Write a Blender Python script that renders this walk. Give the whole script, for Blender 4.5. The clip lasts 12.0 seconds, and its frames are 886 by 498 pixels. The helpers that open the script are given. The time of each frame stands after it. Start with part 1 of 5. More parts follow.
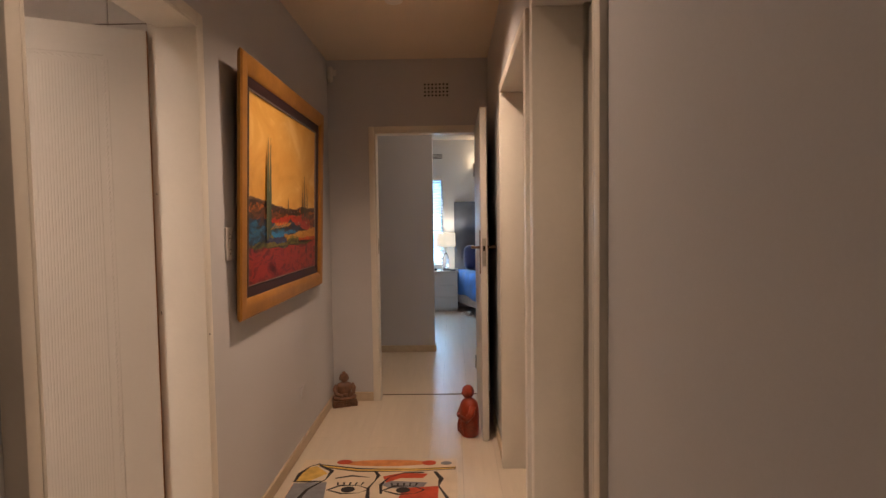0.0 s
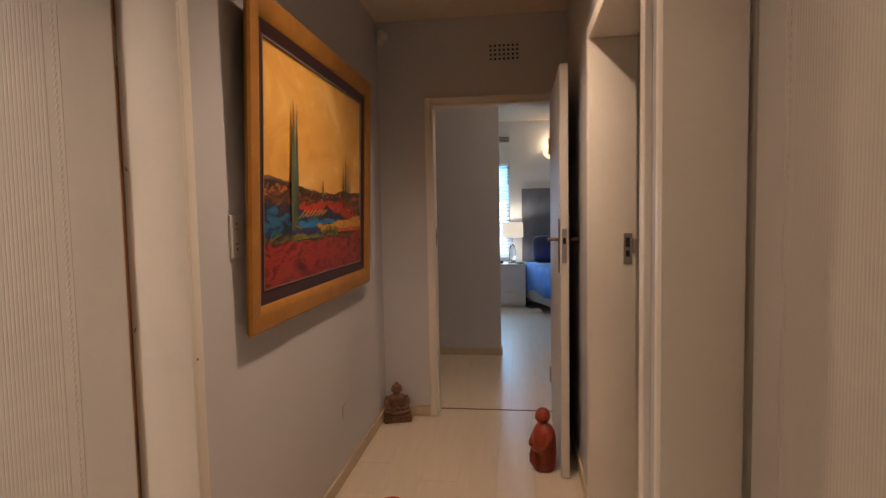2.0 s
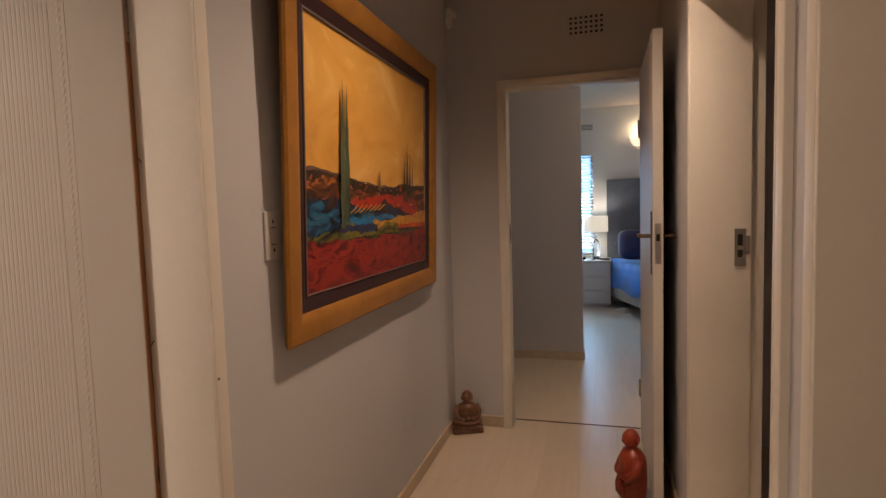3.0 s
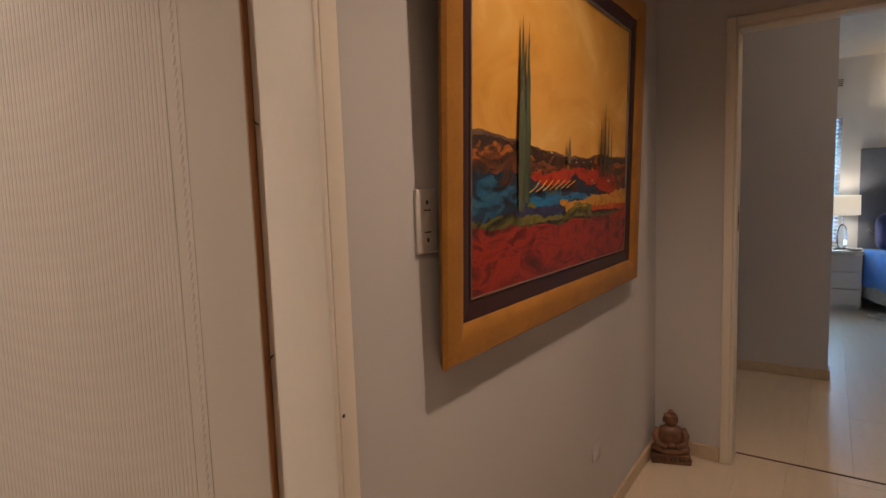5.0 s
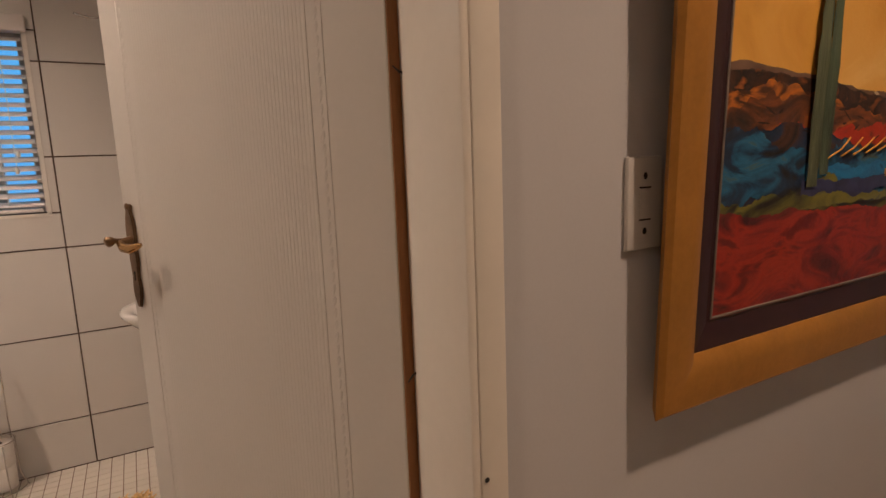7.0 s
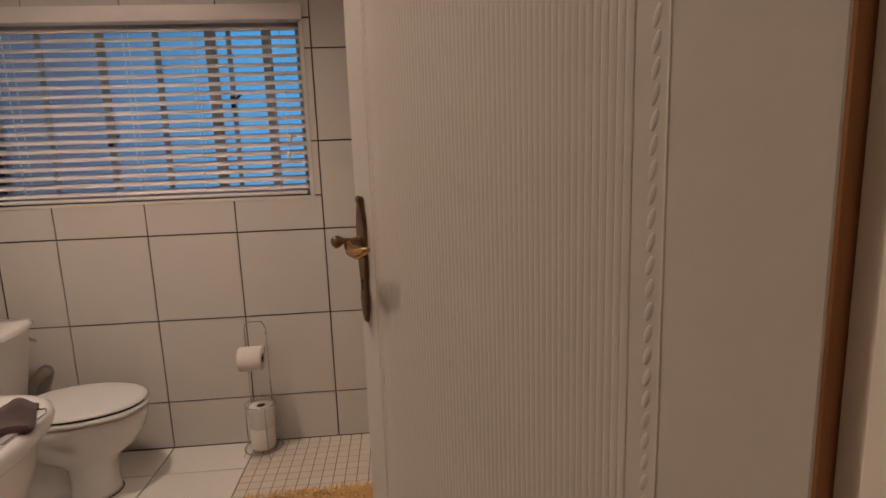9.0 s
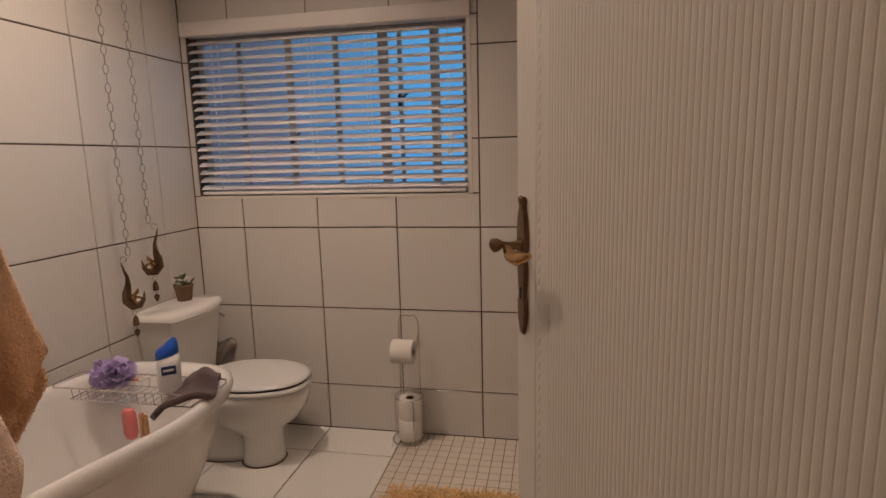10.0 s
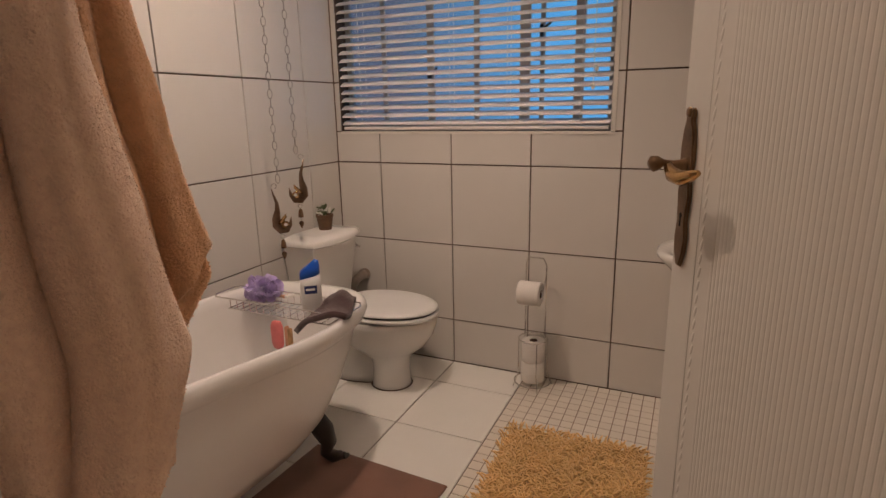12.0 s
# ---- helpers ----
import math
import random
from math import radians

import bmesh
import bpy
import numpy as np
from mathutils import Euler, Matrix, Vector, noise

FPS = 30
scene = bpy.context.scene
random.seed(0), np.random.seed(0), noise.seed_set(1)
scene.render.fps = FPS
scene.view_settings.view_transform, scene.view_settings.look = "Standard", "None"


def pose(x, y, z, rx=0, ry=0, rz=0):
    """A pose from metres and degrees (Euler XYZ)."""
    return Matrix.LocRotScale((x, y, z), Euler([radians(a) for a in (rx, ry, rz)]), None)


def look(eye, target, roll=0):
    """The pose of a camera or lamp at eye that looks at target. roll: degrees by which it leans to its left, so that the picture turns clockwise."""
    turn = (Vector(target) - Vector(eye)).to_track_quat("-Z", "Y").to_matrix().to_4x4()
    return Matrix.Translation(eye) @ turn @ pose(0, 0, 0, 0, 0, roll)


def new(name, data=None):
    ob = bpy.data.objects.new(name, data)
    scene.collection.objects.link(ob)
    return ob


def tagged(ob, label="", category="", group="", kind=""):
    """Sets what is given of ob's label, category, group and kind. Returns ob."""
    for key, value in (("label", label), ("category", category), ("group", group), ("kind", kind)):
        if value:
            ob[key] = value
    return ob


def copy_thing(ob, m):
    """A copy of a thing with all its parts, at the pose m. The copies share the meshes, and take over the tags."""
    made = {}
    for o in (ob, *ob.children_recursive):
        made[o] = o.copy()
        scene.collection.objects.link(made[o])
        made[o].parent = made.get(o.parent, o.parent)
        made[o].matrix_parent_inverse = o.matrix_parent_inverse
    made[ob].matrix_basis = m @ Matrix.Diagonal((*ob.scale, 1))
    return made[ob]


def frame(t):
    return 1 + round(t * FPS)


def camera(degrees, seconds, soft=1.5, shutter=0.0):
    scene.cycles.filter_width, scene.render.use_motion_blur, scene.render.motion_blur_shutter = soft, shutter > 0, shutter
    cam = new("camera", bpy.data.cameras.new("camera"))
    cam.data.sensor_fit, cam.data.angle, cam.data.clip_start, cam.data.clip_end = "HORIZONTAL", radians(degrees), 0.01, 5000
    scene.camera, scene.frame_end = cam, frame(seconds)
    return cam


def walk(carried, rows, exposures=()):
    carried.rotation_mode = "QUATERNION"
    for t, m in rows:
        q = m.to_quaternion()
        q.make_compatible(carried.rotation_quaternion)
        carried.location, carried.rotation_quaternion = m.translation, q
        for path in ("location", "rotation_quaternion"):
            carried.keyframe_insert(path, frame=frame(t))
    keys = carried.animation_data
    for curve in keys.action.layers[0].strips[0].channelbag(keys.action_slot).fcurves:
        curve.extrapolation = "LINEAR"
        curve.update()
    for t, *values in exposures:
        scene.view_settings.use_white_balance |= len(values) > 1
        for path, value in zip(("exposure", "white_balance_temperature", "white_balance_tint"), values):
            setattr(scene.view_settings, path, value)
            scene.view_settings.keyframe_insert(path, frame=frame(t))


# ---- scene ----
cam = camera(77.5, 12.0)
PATH = [
    (0, (0.032, 0.09, 1.364), (-0.001, 2.088, 1.266), -0.8),
    (0.5, (0.045, 0.232, 1.354), (-0.062, 2.227, 1.248), -0.9),
    (1, (0.037, 0.401, 1.346), (-0.119, 2.392, 1.234), -1.0),
    (1.5, (0.014, 0.58, 1.356), (-0.185, 2.566, 1.236), -1.0),
    (2, (-0.001, 0.701, 1.347), (-0.268, 2.679, 1.217), -1.1),
    (2.5, (0.004, 0.843, 1.345), (-0.391, 2.799, 1.207), -1.4),
    (4.3, (-0.087, 1.301, 1.352), (-1.045, 3.047, 1.178), -1.8),
    (4.5, (-0.119, 1.329, 1.354), (-1.128, 3.046, 1.17), -1.7),
    (5, (-0.177, 1.401, 1.341), (-1.323, 3.028, 1.144), -1.9),
    (5.5, (-0.229, 1.503, 1.362), (-1.536, 2.998, 1.123), -1.3),
    (6, (-0.26, 1.588, 1.37), (-1.725, 2.925, 1.113), -1.5),
    (6.5, (-0.28, 1.652, 1.364), (-1.896, 2.795, 1.075), -1.9),
    (8.5, (-0.595, 1.754, 1.35), (-2.523, 2.161, 1.009), -2.0),
    (9, (-0.708, 1.75, 1.359), (-2.672, 1.911, 1.019), -2.0),
    (9.5, (-0.781, 1.74, 1.361), (-2.749, 1.622, 1.027), -1.9),
    (10, (-0.795, 1.732, 1.355), (-2.731, 1.347, 1.028), -1.5),
    (10.5, (-0.8, 1.723, 1.346), (-2.686, 1.146, 1.009), -1.5),
    (11, (-0.797, 1.716, 1.333), (-2.633, 1.013, 0.969), -1.4),
    (11.5, (-0.806, 1.706, 1.315), (-2.605, 0.938, 0.897), -1.2),
    (12, (-0.82, 1.696, 1.296), (-2.584, 0.892, 0.805), -1.1),
]
walk(cam, [(t, look(eye, target, roll)) for t, eye, target, roll in PATH], [(0, 0.47), (1, 0.40), (2.5, 0.22), (4.5, 0.10), (6.7, 0.0), (8.5, -0.36), (10.5, -0.44), (12, -0.32)])

# ---- world and lights ----
world = bpy.data.worlds.new("dusk")
scene.world = world
world.use_nodes = True
wn = world.node_tree.nodes
sky = wn.new("ShaderNodeTexSky")
sky.sky_type, sky.sun_disc, sky.sun_elevation, sky.sun_rotation = "NISHITA", False, radians(4), radians(60)
wn["Background"].inputs["Strength"].default_value = 0.08
world.node_tree.links.new(sky.outputs["Color"], wn["Background"].inputs["Color"])


def lamp(name, kind, at, energy, colour, size, target=None, spot=None):
    data = bpy.data.lights.new(name, kind)
    data.energy, data.color = energy, colour
    if kind == "AREA":
        data.shape, data.size = "DISK", size
    else:
        data.shadow_soft_size = size
    if spot:
        data.spot_size, data.spot_blend = radians(spot), 0.9 if spot < 160 else 0.7
    ob = new(name, data)
    ob.matrix_world = look(at, target) if target else pose(*at)
    return ob


WARM = (1.0, 0.70, 0.50)
lamp("corridor_lamp", "SPOT", (-0.18, 2.68, 2.560), 68, WARM, 0.035, (-0.18, 2.681, 0), 128)
lamp("corridor_lamp_far", "SPOT", (-0.27, 3.17, 2.560), 7, WARM, 0.035, (-0.27, 3.171, 0), 128)
# Unseen lamp added to brighten the side door and the bathroom doorway.
lamp("corridor_fill_middle", "SPOT", (-0.25, 1.30, 2.560), 23, WARM, 0.035, (-0.25, 1.301, 0), 128)
# Unseen fill added behind the corridor's start to lift the near walls.
lamp("corridor_fill_back", "SPOT", (-0.20, -0.80, 2.560), 7, WARM, 0.035, (-0.20, -0.799, 0), 128)
lamp("bathroom_lamp", "SPOT", (-2.25, 0.66, 2.555), 84, (1.0, 0.76, 0.60), 0.04, (-2.25, 0.661, 0), 150)
# Unseen second lamp, added to brighten the door leaf and towels.
lamp("bathroom_fill_front", "SPOT", (-1.55, 1.25, 2.555), 30, (1.0, 0.76, 0.60), 0.04, (-1.55, 1.251, 0), 136)
# Added out of sight to fill the dark partition beyond the doorway.
lamp("passage_fill", "POINT", (1.30, 5.00, 2.45), 15, (1.0, 0.72, 0.52), 0.06)
lamp("bedside_bulb", "POINT", (-0.07, 8.644, 1.12), 5, (1.0, 0.88, 0.72), 0.04)
lamp("sconce_bulb", "POINT", (0.51, 8.80, 2.30), 2.2, (1.0, 0.76, 0.50), 0.03)
sky_lamp = lamp("window_daylight", "AREA", (-0.66, 9.0, 1.35), 36, (0.36, 0.66, 1.0), 1.0, (-0.66, 5.0, 0.9))
sky_lamp.data.shape, sky_lamp.data.size, sky_lamp.data.size_y = "RECTANGLE", 1.0, 1.3

# ---- materials ----


def material(name, colour, rough=0.5, metal=0.0, vary=0.06, scale=4.0, grain=60.0, bump=0.05, stretch=(1, 1, 1), depth=0.002, piece=0.0, sheen=0.0):
    """A surface whose colour and relief vary at two scales, in metres."""
    m = bpy.data.materials.new(name)
    m.use_nodes = True
    n, l = m.node_tree.nodes, m.node_tree.links
    b = n["Principled BSDF"]
    b.inputs["Roughness"].default_value, b.inputs["Metallic"].default_value = rough, metal
    if sheen:
        b.inputs["Sheen Weight"].default_value = sheen
    co, mp = n.new("ShaderNodeTexCoord"), n.new("ShaderNodeMapping")
    mp.inputs["Scale"].default_value = stretch
    l.new(co.outputs["Object"], mp.inputs["Vector"])
    big, fine = n.new("ShaderNodeTexNoise"), n.new("ShaderNodeTexNoise")
    big.inputs["Scale"].default_value, fine.inputs["Scale"].default_value = scale, grain
    big.inputs["Detail"].default_value, fine.inputs["Detail"].default_value = 4, 3
    l.new(mp.outputs["Vector"], big.inputs["Vector"])
    l.new(mp.outputs["Vector"], fine.inputs["Vector"])
    add = n.new("ShaderNodeMath")
    add.operation = "MULTIPLY_ADD"
    l.new(fine.outputs["Fac"], add.inputs[0])
    add.inputs[1].default_value = 0.4
    l.new(big.outputs["Fac"], add.inputs[2])
    last = add.outputs[0]
    if piece:
        info, more = n.new("ShaderNodeObjectInfo"), n.new("ShaderNodeMath")
        more.operation = "MULTIPLY_ADD"
        l.new(info.outputs["Random"], more.inputs[0])
        more.inputs[1].default_value = piece
        l.new(last, more.inputs[2])
        last = more.outputs[0]
    ramp = n.new("ShaderNodeMapRange")
    ramp.inputs["From Min"].default_value, ramp.inputs["From Max"].default_value = 0.35, 1.05 + piece
    l.new(last, ramp.inputs["Value"])
    mix = n.new("ShaderNodeMix")
    mix.data_type = "RGBA"
    l.new(ramp.outputs[0], mix.inputs["Factor"])
    mix.inputs["A"].default_value = (*[max(0, c * (1 - vary)) for c in colour], 1)
    mix.inputs["B"].default_value = (*[min(1, c * (1 + vary)) for c in colour], 1)
    l.new(mix.outputs["Result"], b.inputs["Base Color"])
    if bump:
        bp = n.new("ShaderNodeBump")
        bp.inputs["Strength"].default_value, bp.inputs["Distance"].default_value = bump, depth
        l.new(fine.outputs["Fac"], bp.inputs["Height"])
        l.new(bp.outputs["Normal"], b.inputs["Normal"])
    return m


def glowing(name, colour, strength):
    m = bpy.data.materials.new(name)
    m.use_nodes = True
    b = m.node_tree.nodes["Principled BSDF"]
    b.inputs["Base Color"].default_value = (*colour, 1)
    b.inputs["Emission Color"].default_value = (*colour, 1)
    b.inputs["Emission Strength"].default_value = strength
    return m


def clear(name, colour=(1, 1, 1), rough=0.02, ior=1.45):
    m = bpy.data.materials.new(name)
    m.use_nodes = True
    b = m.node_tree.nodes["Principled BSDF"]
    b.inputs["Base Color"].default_value = (*colour, 1)
    b.inputs["Roughness"].default_value, b.inputs["IOR"].default_value = rough, ior
    b.inputs["Transmission Weight"].default_value = 1
    return m


M_WALL = material("wall_paint", (0.525, 0.525, 0.545), 0.75, vary=0.05, scale=1.5, grain=220, bump=0.12, depth=0.001)
M_WHITE = material("white_wall_paint", (0.74, 0.72, 0.69), 0.75, vary=0.03, scale=1.5, grain=220, bump=0.12, depth=0.001)
M_CEIL = material("ceiling_paint", (0.66, 0.56, 0.44), 0.8, vary=0.04, scale=1.2, grain=160, bump=0.1, depth=0.001)
M_GLOSS = material("door_enamel", (0.62, 0.595, 0.555), 0.5, vary=0.04, scale=3, grain=90, bump=0.06, depth=0.001)
M_GLOSS.node_tree.nodes["Principled BSDF"].inputs["Specular IOR Level"].default_value = 0.35
M_FRAME = material("frame_enamel", (0.74, 0.70, 0.63), 0.4, vary=0.05, scale=5, grain=60, bump=0.05, depth=0.001)
M_RAW = material("raw_timber_edge", (0.32, 0.14, 0.055), 0.65, vary=0.25, scale=6, grain=40, bump=0.2, stretch=(6, 6, 0.7))
M_LAMINATE = material("pale_laminate", (0.64, 0.55, 0.44), 0.34, vary=0.10, scale=3, grain=24, bump=0.04, stretch=(8, 0.8, 1), piece=0.35)
M_SKIRT = material("pale_timber_skirting", (0.52, 0.42, 0.30), 0.5, vary=0.12, scale=5, grain=40, bump=0.06, stretch=(5, 1, 5))
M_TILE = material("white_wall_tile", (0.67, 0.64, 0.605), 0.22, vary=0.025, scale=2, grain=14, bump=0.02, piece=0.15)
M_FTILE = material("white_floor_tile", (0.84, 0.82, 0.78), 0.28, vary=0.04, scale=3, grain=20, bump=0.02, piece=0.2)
M_MOSAIC = material("cream_mosaic", (0.78, 0.72, 0.64), 0.35, vary=0.06, scale=8, grain=60, bump=0.04, piece=0.6)
M_GROUT = material("brown_grout", (0.13, 0.085, 0.06), 0.9, vary=0.25, scale=9, grain=120, bump=0.2)
M_PORCELAIN = material("white_porcelain", (0.80, 0.78, 0.75), 0.12, vary=0.02, scale=3, grain=10, bump=0.0)
M_ENAMEL = material("bath_enamel", (0.80, 0.78, 0.76), 0.2, vary=0.02, scale=3, grain=12, bump=0.01)
M_BLACK = material("black_cast_iron", (0.02, 0.018, 0.016), 0.45, vary=0.3, scale=20, grain=90, bump=0.15)
M_BRONZE = material("aged_bronze", (0.22, 0.14, 0.085), 0.32, 1.0, vary=0.45, scale=22, grain=120, bump=0.15)
M_BRASS = material("worn_brass", (0.50, 0.31, 0.14), 0.22, 1.0, vary=0.25, scale=25, grain=120, bump=0.08)
M_CHROME = material("chrome", (0.75, 0.73, 0.70), 0.18, 1.0, vary=0.06, scale=10, grain=60, bump=0.02)
M_STEEL = material("dull_steel", (0.42, 0.40, 0.37), 0.38, 1.0, vary=0.15, scale=15, grain=80, bump=0.05)
# Near-black that puts the shade inside holes and gaps into the colour.
M_DARK = material("hole_shade", (0.015, 0.012, 0.01), 0.9, vary=0.2, scale=20, grain=80, bump=0.0)
M_PLASTIC = material("white_plastic", (0.72, 0.69, 0.64), 0.4, vary=0.03, scale=8, grain=60, bump=0.02)
# White plastic darkened to stand in for the picture's shadow on the switch.
M_SHADEDWHITE = material("shaded_white_plastic", (0.56, 0.54, 0.52), 0.5, vary=0.05, scale=8, grain=60, bump=0.02)
M_GOLD = material("gilt_frame", (0.42, 0.19, 0.035), 0.42, 0.25, vary=0.22, scale=5, grain=50, bump=0.12, stretch=(2, 2, 2))
M_FILLET = material("tarnished_silver", (0.26, 0.22, 0.19), 0.45, 0.5, vary=0.3, scale=14, grain=80, bump=0.1)
M_LINER = material("dark_liner", (0.035, 0.012, 0.014), 0.45, vary=0.3, scale=8, grain=60, bump=0.05)

# ---- mesh helpers ----


def box(x0, x1, y0, y1, z0, z1, bevel=0.0, seg=2):
    bm = bmesh.new()
    bmesh.ops.create_cube(bm, size=1)
    for v in bm.verts:
        v.co = ((x0 + x1) / 2 + v.co.x * (x1 - x0), (y0 + y1) / 2 + v.co.y * (y1 - y0), (z0 + z1) / 2 + v.co.z * (z1 - z0))
    if bevel:
        bmesh.ops.bevel(bm, geom=bm.edges[:], offset=bevel, segments=seg, affect="EDGES", profile=0.5)
    return bm


def merge(*many):
    """Joins meshes into the first one."""
    base = many[0]
    for other in many[1:]:
        tmp = bpy.data.meshes.new("tmp")
        other.to_mesh(tmp)
        other.free()
        base.from_mesh(tmp)
        bpy.data.meshes.remove(tmp)
    return base


def moved(bm, m):
    bmesh.ops.transform(bm, matrix=m, verts=bm.verts[:])
    return bm


def loft(rings, closed=True, caps=True):
    """Skins rings of points that all have the same count."""
    bm = bmesh.new()
    rows = [[bm.verts.new(p) for p in ring] for ring in rings]
    n = len(rows[0])
    for a, b in zip(rows, rows[1:]):
        for i in range(n if closed else n - 1):
            j = (i + 1) % n
            bm.faces.new((a[i], a[j], b[j], b[i]))
    if caps and closed:
        bm.faces.new(rows[0][::-1])
        bm.faces.new(rows[-1])
    bmesh.ops.recalc_face_normals(bm, faces=bm.faces[:])
    return bm


def lathe(profile, seg=28, sx=1.0, sy=1.0):
    """Turns (radius, height) pairs about z."""
    return loft([[(r * sx * math.cos(2 * math.pi * i / seg), r * sy * math.sin(2 * math.pi * i / seg), z) for i in range(seg)] for r, z in profile])


def tube(points, radius, seg=8, cyclic=False):
    """A round bar along points; radius is a number or one for each point."""
    pts = [Vector(p) for p in points]
    n = len(pts)
    radii = radius if isinstance(radius, (list, tuple)) else [radius] * n
    rings, up = [], None
    for i, p in enumerate(pts):
        a = pts[(i - 1) % n] if cyclic or i else p
        b = pts[(i + 1) % n] if cyclic or i < n - 1 else p
        d = (b - a).normalized()
        if up is None:
            up = d.orthogonal().normalized()
        side = d.cross(up).normalized()
        up = side.cross(d).normalized()
        rings.append([p + radii[i] * (math.cos(2 * math.pi * k / seg) * up + math.sin(2 * math.pi * k / seg) * side) for k in range(seg)])
    if cyclic:
        rings.append(rings[0])
        return loft(rings, caps=False)
    return loft(rings)


def sphere(at, r, sx=1, sy=1, sz=1, u=16, v=10):
    bm = bmesh.new()
    bmesh.ops.create_uvsphere(bm, u_segments=u, v_segments=v, radius=r)
    return moved(bm, Matrix.Translation(at) @ Matrix.Diagonal((sx, sy, sz, 1)))


def prism(outline, axis, a, b):
    """A flat outline of (u, v) pushed along x, y or z from a to b."""
    put = {"x": lambda u, v, w: (w, u, v), "y": lambda u, v, w: (u, w, v), "z": lambda u, v, w: (u, v, w)}[axis]
    return loft([[put(u, v, a) for u, v in outline], [put(u, v, b) for u, v in outline]])


def mesh_of(name, bm, mat, smooth=False):
    me = bpy.data.meshes.new(name)
    bm.to_mesh(me)
    bm.free()
    me.materials.append(mat)
    if smooth:
        me.shade_smooth()
        if smooth is not True:
            me.set_sharp_from_angle(angle=radians(smooth))
    return me


def part(name, bm, mat, parent, label="", smooth=False):
    ob = new(name, mesh_of(name, bm, mat, smooth))
    ob.parent = parent
    return tagged(ob, label)


def thing(name, at, label, category, turn=0.0, group=""):
    ob = new(name)
    ob.empty_display_size = 0.05
    ob.matrix_basis = pose(*at, 0, 0, turn)
    return tagged(ob, label, category, group)


def solid(name, bm, mat, label, category, group="", smooth=False):
    return tagged(new(name, mesh_of(name, bm, mat, smooth)), label, category, group)


def structure(name, bm, mat, label, category, smooth=False):
    return tagged(new(name, mesh_of(name, bm, mat, smooth)), label, category, "", "structure")


# ---- large structure ----
TOP = 2.58
XL, XR, YE = -0.889, 0.311, 4.264

floor = structure("floor", box(-1.02, 3.0, -2.6, 9.03, -0.12, -0.006), M_GROUT, "pale laminate plank floor of corridor and bedroom", "floor")
wall_left = structure("wall_left", merge(box(-1.02, XL, -2.6, 1.179, -0.1, TOP), box(-1.02, XL, 2.068, YE + 0.12, -0.1, TOP), box(-1.02, XL, 1.179, 2.068, 2.105, TOP)),
                      M_WALL, "pale grey painted corridor wall with a bathroom doorway", "wall")
wall_right = structure("wall_right", merge(box(XR, 0.53, -2.6, 1.081, -0.1, TOP), box(XR, 0.53, 1.949, 2.051, -0.1, TOP), box(XR, 0.53, 3.128, YE, -0.1, TOP),
                                           box(XR, 0.53, 1.081, 1.949, 2.105, TOP), box(XR, 0.53, 2.051, 3.128, 2.105, TOP)),
                       M_WALL, "pale grey painted corridor wall with two doorways", "wall")
wall_end = structure("wall_end", merge(box(XL, -0.585, YE, YE + 0.12, -0.1, TOP), box(0.287, 3.0, YE, YE + 0.12, -0.1, 2.64), box(-0.585, 0.287, YE, YE + 0.12, 2.085, TOP)),
                     M_WALL, "pale grey painted end wall with a doorway", "wall")
structure("wall_back", box(-1.02, 0.53, -2.72, -2.6, -0.1, TOP), M_WALL, "pale grey painted wall at the start of the corridor", "wall")
structure("ceiling", box(-1.02, 1.92, -2.72, YE + 0.12, TOP, TOP + 0.1), M_CEIL, "warm white painted corridor ceiling", "ceiling")
structure("wall_side_room", merge(box(1.8, 1.92, -0.3, YE, -0.1, TOP), box(0.53, 1.8, -0.3, -0.18, -0.1, TOP), box(0.53, 1.8, 1.95, 2.05, -0.1, TOP)), M_WALL,
          "plain painted walls of the dark side rooms", "wall")

# bedroom shell
structure("wall_bedroom_far", merge(box(-2.3, -1.23, 8.914, 9.034, -0.1, 2.66), box(-0.10, 3.0, 8.914, 9.034, -0.1, 2.66), box(-1.23, -0.10, 8.914, 9.034, -0.1, 0.64),
                                    box(-1.23, -0.10, 8.914, 9.034, 2.06, 2.66)), M_WHITE, "white painted bedroom wall with a window", "wall")
structure("wall_bedroom_left", box(-2.42, -2.3, YE, 9.034, -0.1, 2.66), M_WHITE, "white painted bedroom side wall", "wall")
structure("wall_bedroom_right", box(3.0, 3.12, YE, 9.034, -0.1, 2.66), M_WHITE, "white painted bedroom side wall", "wall")
structure("wall_partition", box(-2.3, -0.162, 5.854, 5.974, -0.1, 2.66), M_WALL, "pale grey painted partition wall beyond the doorway", "wall")
structure("wall_passage", box(-2.3, -1.02, YE, YE + 0.12, -0.1, 2.66), M_WALL, "pale grey painted wall beside the doorway", "wall")
structure("ceiling_bedroom", box(-2.42, 3.12, YE + 0.12, 9.034, 2.66, 2.76), M_CEIL, "white painted bedroom ceiling", "ceiling")
structure("floor_passage", box(-2.42, -1.02, YE, 9.034, -0.12, -0.002), M_LAMINATE, "pale laminate floor beside the bedroom", "floor")

# bathroom shell
BX, BS, BN = -3.29, -0.03, 2.50
wall_window = structure("wall_window", merge(box(-3.42, BX - 0.008, BS - 0.12, 0.0, -0.1, TOP), box(-3.42, BX - 0.008, 1.362, BN, -0.1, TOP), box(-3.42, BX - 0.008, 0.0, 1.362, -0.1, 1.193),
                                             box(-3.42, BX - 0.008, 0.0, 1.362, 1.965, TOP)), M_GROUT, "tiled bathroom wall with a wide window", "wall")
wall_bath = structure("wall_bath", box(BX - 0.008, -1.02, BS - 0.12, BS - 0.008, -0.1, TOP), M_GROUT, "tiled bathroom wall beside the bath", "wall")
